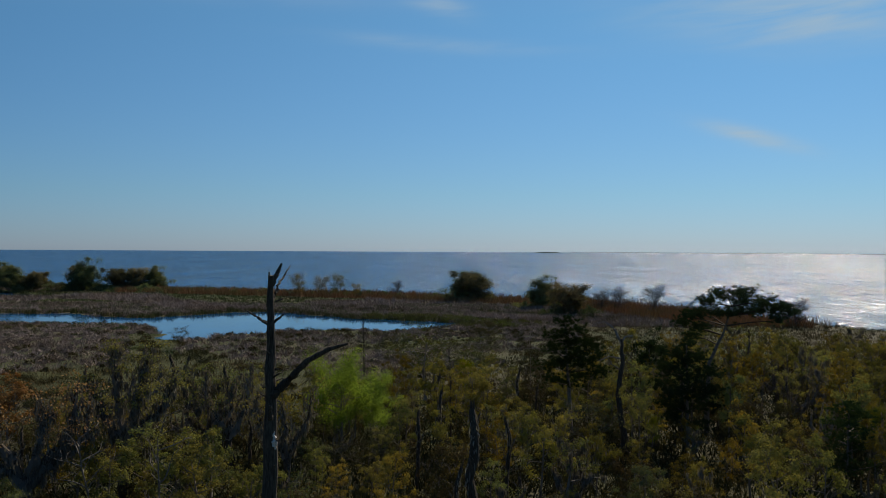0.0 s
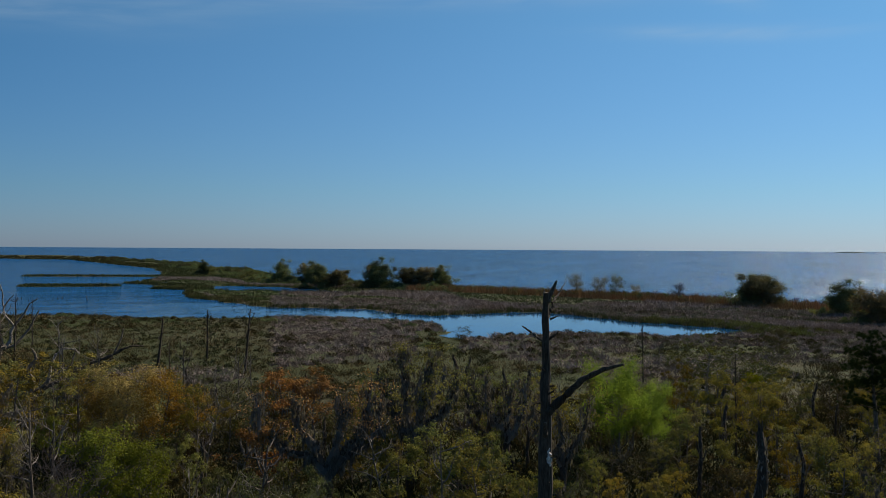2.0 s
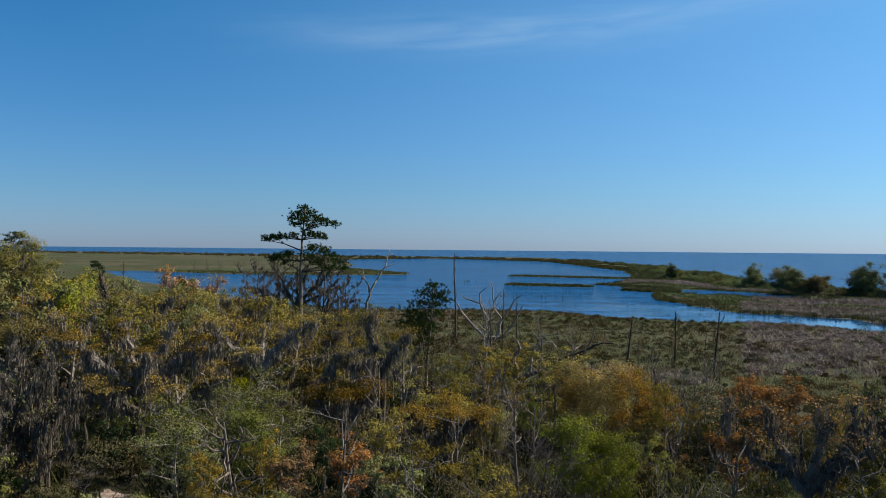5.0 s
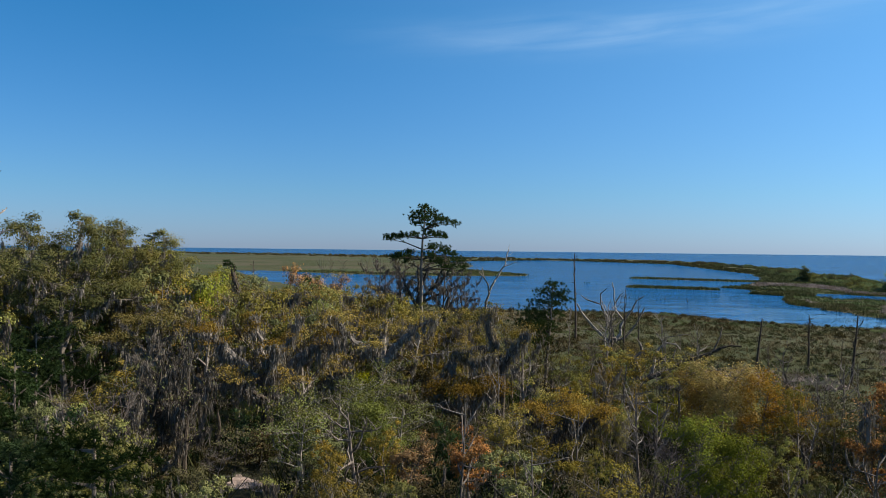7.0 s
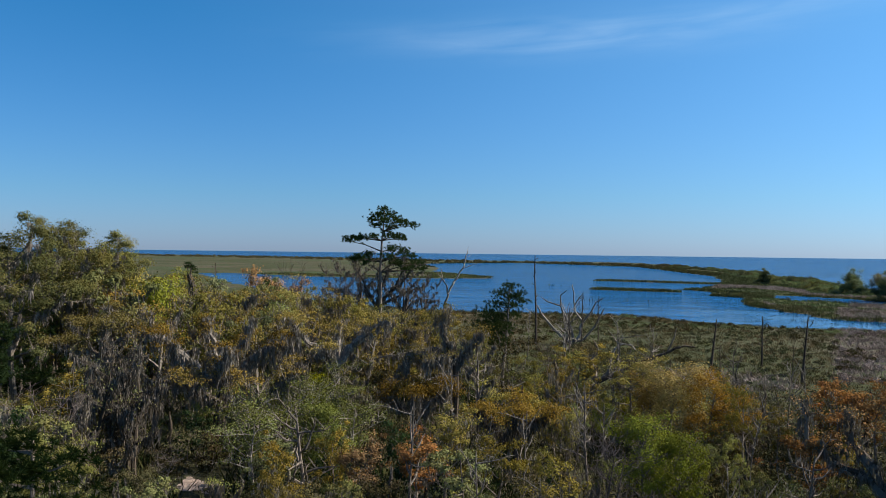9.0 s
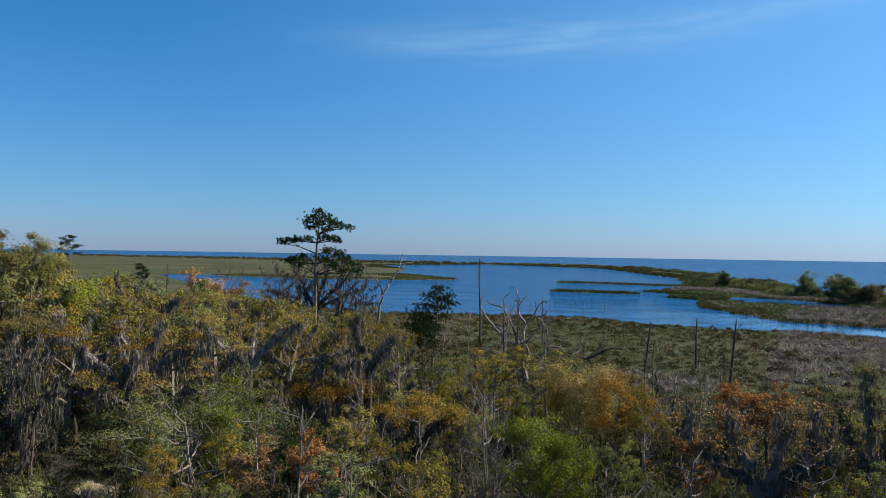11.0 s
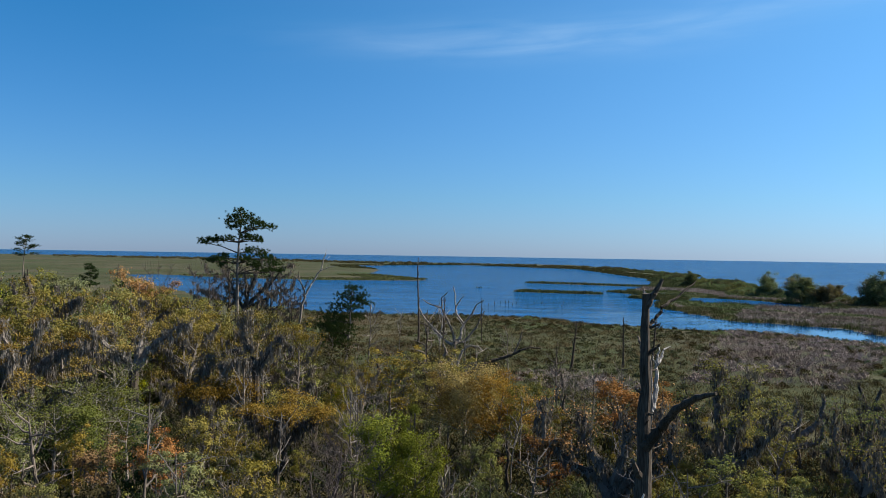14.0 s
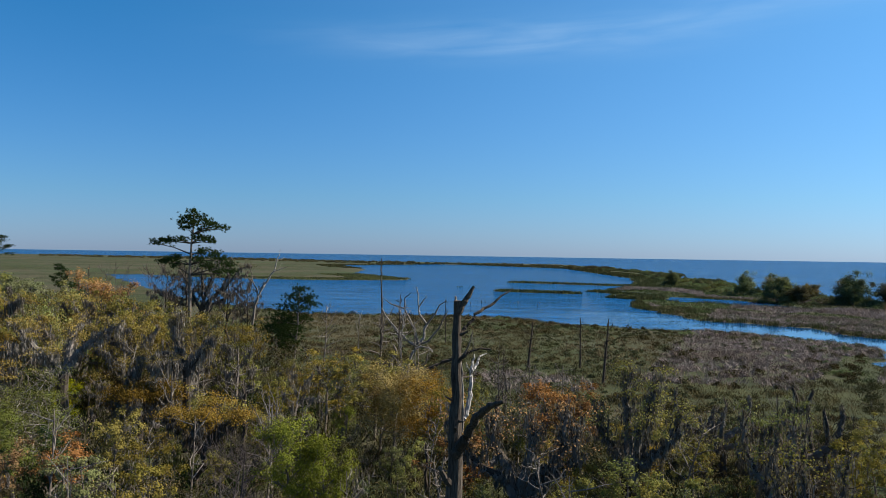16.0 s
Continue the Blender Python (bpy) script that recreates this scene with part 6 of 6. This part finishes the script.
# bare bleached saplings standing through the canopy
for k in range(42):
    b, d = rng.uniform(16, 67), rng.uniform(48, 108)
    x, y = -math.sin(radians(b)) * d, math.cos(radians(b)) * d
    if d > float(forest_edge(b)) - 2 or math.hypot(x - 14, y - 17.5) < 31 or (abs(b - 70) < 2.5 and d < 75):
        continue
    place(rng.choice(("twisted", "twisted", "spread_dark", "twisted_b")), x, y, rng.uniform(5.5, 8.5) * (1.0 if b < 46 else 1.15), None, 0.2, rng.uniform(0.8, 1.1), rng)
# undergrowth, lower than the trees
for k in range(130):
    b, d = rng.uniform(-32, 86), rng.uniform(48, 112)
    x, y = -math.sin(radians(b)) * d, math.cos(radians(b)) * d
    if d > float(forest_edge(b)) - 2 or abs(b - 69.8) < 1.8 or math.hypot(x + 67.6, y - 25.0) < 3.4:
        continue
    place(rng.choice(("shrub_a", "shrub_b", "shrub_b", "twig_a")), x, y, rng.uniform(2.0, 3.8), None, 0.2, rng.uniform(1.0, 1.5), rng)

# ---------------------------------------------------------------- marsh and spit shrubs
for key, x, y, h, wide in (
        ("bush_a", -187.8, 369.5, 9.8, 1.0), ("bush_b", -177.3, 370.6, 7.4, 1.1), ("bush_a", -160.3, 382.5, 11.4, 0.85), ("bush_b", -163, 386, 9.5, 0.9), ("bush_b", -148.3, 390, 9.0, 1.0),
        ("bush_b", -140, 392, 9.2, 1.1), ("bush_a", -132, 392, 8.6, 1.0), ("bush_b", 10.9, 322.2, 9.9, 1.1), ("bush_a", 8, 324, 8.5, 1.0), ("bush_a", 33.1, 283.9, 8.6, 0.9), ("bush_b", 38.7, 257.3, 8.3, 1.05),
        ("bush_c", 56.1, 272.7, 7.6, 1.0), ("bush_c", 51, 274, 7.0, 1.0), ("bush_c", 66.8, 268.6, 8.8, 1.0), ("bush_c", 90.8, 219.3, 7.6, 1.0), ("bush_c", -18.2, 346, 7.0, 0.8), ("bush_d", -58.5, 350, 9.6, 0.7), ("bush_d", -43.5, 348, 9.2, 0.7),
        ("bush_d", -50, 352, 8.4, 0.8), ("bush_d", -35, 346, 5.6, 0.7), ("bush_a", -233.0, 417.7, 9.8, 0.8), ("bush_b", -219.2, 423.2, 9.1, 0.9), ("bush_a", -212, 420, 8.0, 0.9), ("bush_b", -196.4, 417.1, 6.6, 0.9), ("bush_a", -332, 490, 8.0, 0.9)):
    place(key, x, y, h * 0.86, None, 0.2, wide * 1.35, rng)
    for side in (-1, 1):
        if key in ("bush_a", "bush_b"):
            place("low_b", x + side * rng.uniform(4.5, 6.5), y + rng.uniform(-3, 1), h * rng.uniform(0.3, 0.5), None, 0.2, rng.uniform(0.7, 1.0), rng)
for k in range(170):
    u = rng.uniform(4.0, 13.2)
    j = int(u)
    (ax, ay), (bx, by) = COAST[j], COAST[j + 1]
    inset = rng.uniform(6, 26 if u < 8 else 34)
    L = math.hypot(bx - ax, by - ay)
    x, y = ax + (bx - ax) * (u - j) + (by - ay) / L * -inset * -1 * -1, ay + (by - ay) * (u - j) + (bx - ax) / L * inset
    if float(inside_distance(np.array(x), np.array(y), COAST)) < 3 or float(land(np.array(x), np.array(y))) < 2:
        continue
    place(rng.choice(("low_a", "low_b")), x, y, rng.uniform(1.4, 3.0) * (1.0 if u < 7 else 1.5), None, 0.2, rng.uniform(0.8, 1.3), rng)
spots, crest = [], []
for k in range(900):
    b = rng.uniform(38, 76)
    d = float(np.interp(b, (38, 44, 57, 74), (1250, 1450, 1620, 2150))) * rng.uniform(0.86, 1.04)
    spots.append((-math.sin(radians(b)) * d, math.cos(radians(b)) * d))
spots = np.array(spots)
scrub("far_bank_thicket", "low olive thicket along the far bank", SHRUB, spots[land(spots[:, 0], spots[:, 1]) > 8], (1.0, 3.6), 81, 60, 5.0)
wx, wy = scatter(16000, -1250, -480, 560, 1060, 83)
inland = land(wx, wy)
keep = (inland > 0.2) & (inland < 30)
scrub("far_bank_sedge", "low green-brown sedge down to the far waterline", LOWLEAF, np.column_stack((wx, wy))[keep][:2600], (0.4, 1.1), 84, 26, 5.0)
for k in range(900):
    u = rng.uniform(6.5, 13.2)
    (ax, ay), (bx, by) = COAST[int(u)], COAST[int(u) + 1]
    L, inset = math.hypot(bx - ax, by - ay), rng.uniform(4, 30)
    crest.append((ax + (bx - ax) * (u % 1) - (by - ay) / L * inset, ay + (by - ay) * (u % 1) + (bx - ax) / L * inset))
crest = np.array(crest)
scrub("spit_scrub", "green scrub along the crest of the spit", BUSHLEAF, crest[(land(crest[:, 0], crest[:, 1]) > 2) & (inside_distance(crest[:, 0], crest[:, 1], COAST) > 2)], (0.8, 2.6), 82, 80, 1.8)
for k in range(110):
    b, d = rng.uniform(16, 62), rng.uniform(120, 320)
    x, y = -math.sin(radians(b)) * d, math.cos(radians(b)) * d
    if 1.0 < float(land(np.array(x), np.array(y))) < 26 and float(inside_distance(np.array(x), np.array(y), COAST)) > 60:
        place(rng.choice(("hummock_a", "hummock_b", "low_b")), x, y, rng.uniform(0.8, 1.7), None, 0.15, rng.uniform(0.9, 1.6), rng)
for k in range(330):
    b = rng.uniform(-10, 60)
    d = float(forest_edge(b)) + rng.uniform(-6, 75) * rng.random() ** 0.5
    x, y = -math.sin(radians(b)) * d, math.cos(radians(b)) * d
    if float(land(np.array(x), np.array(y))) > 2.5 and (wave_noise(x, y, 0.05, 4.0) > -0.6 or d < float(forest_edge(b)) + 14):
        place(rng.choice(("hummock_a", "hummock_a", "hummock_b")), x, y, rng.uniform(0.6, 1.7), None, 0.2, rng.uniform(0.8, 1.5), rng)
for k in range(44):
    b = rng.uniform(14, 50)
    d = float(forest_edge(b)) + rng.uniform(-14, 16)
    place(rng.choice(("pole", "pole", "twisted", "shag_b")), -math.sin(radians(b)) * d, math.cos(radians(b)) * d, rng.uniform(3.0, 7.0), None, 0.2, rng.uniform(0.7, 1.0), rng)
for k in range(46):
    b, d = rng.uniform(-10, 58), rng.uniform(98, 175)
    x, y = -math.sin(radians(b)) * d, math.cos(radians(b)) * d
    if float(land(np.array(x), np.array(y))) < 5 or d < float(forest_edge(b)):
        continue
    place(rng.choice(("pole", "shrub_b", "shrub_a", "twisted", "twig_a")), x, y, rng.uniform(2.0, 5.5), None, 0.2, 0.9, rng)

# ---------------------------------------------------------------- the sandy track under the trees
sand = Geo()
rim = 48
ring = lambda k, u: (-67.6 + math.cos(2 * math.pi * k / rim) * u * (2.5 + 0.7 * math.sin(6 * math.pi * k / rim) + rng.uniform(-0.25, 0.25)), 25.0 + math.sin(2 * math.pi * k / rim) * u * (1.25 + 0.35 * math.cos(8 * math.pi * k / rim) + rng.uniform(-0.2, 0.2)))
for u in (0.3, 0.65, 1.0):
    for k in range(rim):
        x, y = ring(k, u)
        sand.v.append((x, y, float(ground_height(np.array(x), np.array(y))) + (0.07 if u < 0.9 else 0.03) + rng.uniform(0, 0.02)))
sand.v.append((-67.6, 25.0, float(ground_height(np.array(-67.6), np.array(25.0))) + 0.08))
sand.f = [(j * rim + k, (j + 1) * rim + k, (j + 1) * rim + (k + 1) % rim, j * rim + (k + 1) % rim) for j in (0, 1) for k in range(rim)] + [(3 * rim, k, (k + 1) % rim) for k in range(rim)]
tagged(new("sandy_track", sand.mesh("sandy_track", SAND)), "pale bare sand showing under the trees", "sand", kind="structure")

# ---------------------------------------------------------------- stumps in the lagoon
post = root("water_stump", "dark dead stump standing in the lagoon", "stump", "stumps in the lagoon")
g = Geo()
g.tube([Vector((0, 0, -1.2)), Vector((0.05, 0, 0.4)), Vector((0.0, 0.1, 1.3))], [0.28, 0.24, 0.14], 7)
part("trunk", g, SNAGBARK, post)
PROTO["water_stump"] = [post, 1.3, False]
for k in range(14):
    b, d = rng.uniform(41, 46), rng.uniform(330, 360)
    x, y = -math.sin(radians(b)) * d, math.cos(radians(b)) * d
    if float(land(np.array(x), np.array(y))) < -4:
        place("water_stump", x, y, rng.uniform(0.4, 1.0), None, 0.0, 1.0, rng)

# ---------------------------------------------------------------- the far causeway and low islet on the horizon
cause = root("causeway", "long low concrete causeway bridge on the horizon", "bridge")
A, B = Vector((700, 4700, 0)), Vector((4100, 2700, 0))
deck = Geo()
n = (B - A).normalized()
side = Vector((-n.y, n.x, 0)) * 6
for q in (A - side, A + side, B + side, B - side):
    for z in (3.0, 4.6):
        deck.v.append((q.x, q.y, z))
deck.f = [(0, 2, 4, 6), (1, 7, 5, 3), (0, 1, 3, 2), (2, 3, 5, 4), (4, 5, 7, 6), (6, 7, 1, 0)]
part("deck", deck, CONCRETE, cause)
pier = Geo()
pier.tube([Vector((0, 0, -2)), Vector((0, 0, 3.1))], [1.3, 1.1], 8)
pier_mesh = pier.mesh("pier", CONCRETE)
for k in range(80):
    p = A.lerp(B, (k + 0.5) / 80)
    ob = new("pier", pier_mesh)
    ob.location, ob.parent = p, cause
islet = Geo()
for k in range(40):
    a = 2 * math.pi * k / 40
    islet.v.append((math.cos(a) * 75, math.sin(a) * 16, -0.5))
for k in range(40):
    a = 2 * math.pi * k / 40
    islet.v.append((math.cos(a) * 55, math.sin(a) * 9, 2.6 + 1.2 * math.sin(3 * a + 1)))
islet.v.append((0, 0, 4.4))
islet.f = [(k, (k + 1) % 40, 40 + (k + 1) % 40, 40 + k) for k in range(40)] + [(40 + k, 40 + (k + 1) % 40, 80) for k in range(40)]
ob = tagged(new("far_islet", islet.mesh("far_islet", DARKLEAF)), "low wooded islet far out on the horizon", "island", kind="structure")
ob.location = (545, 4480, 0)
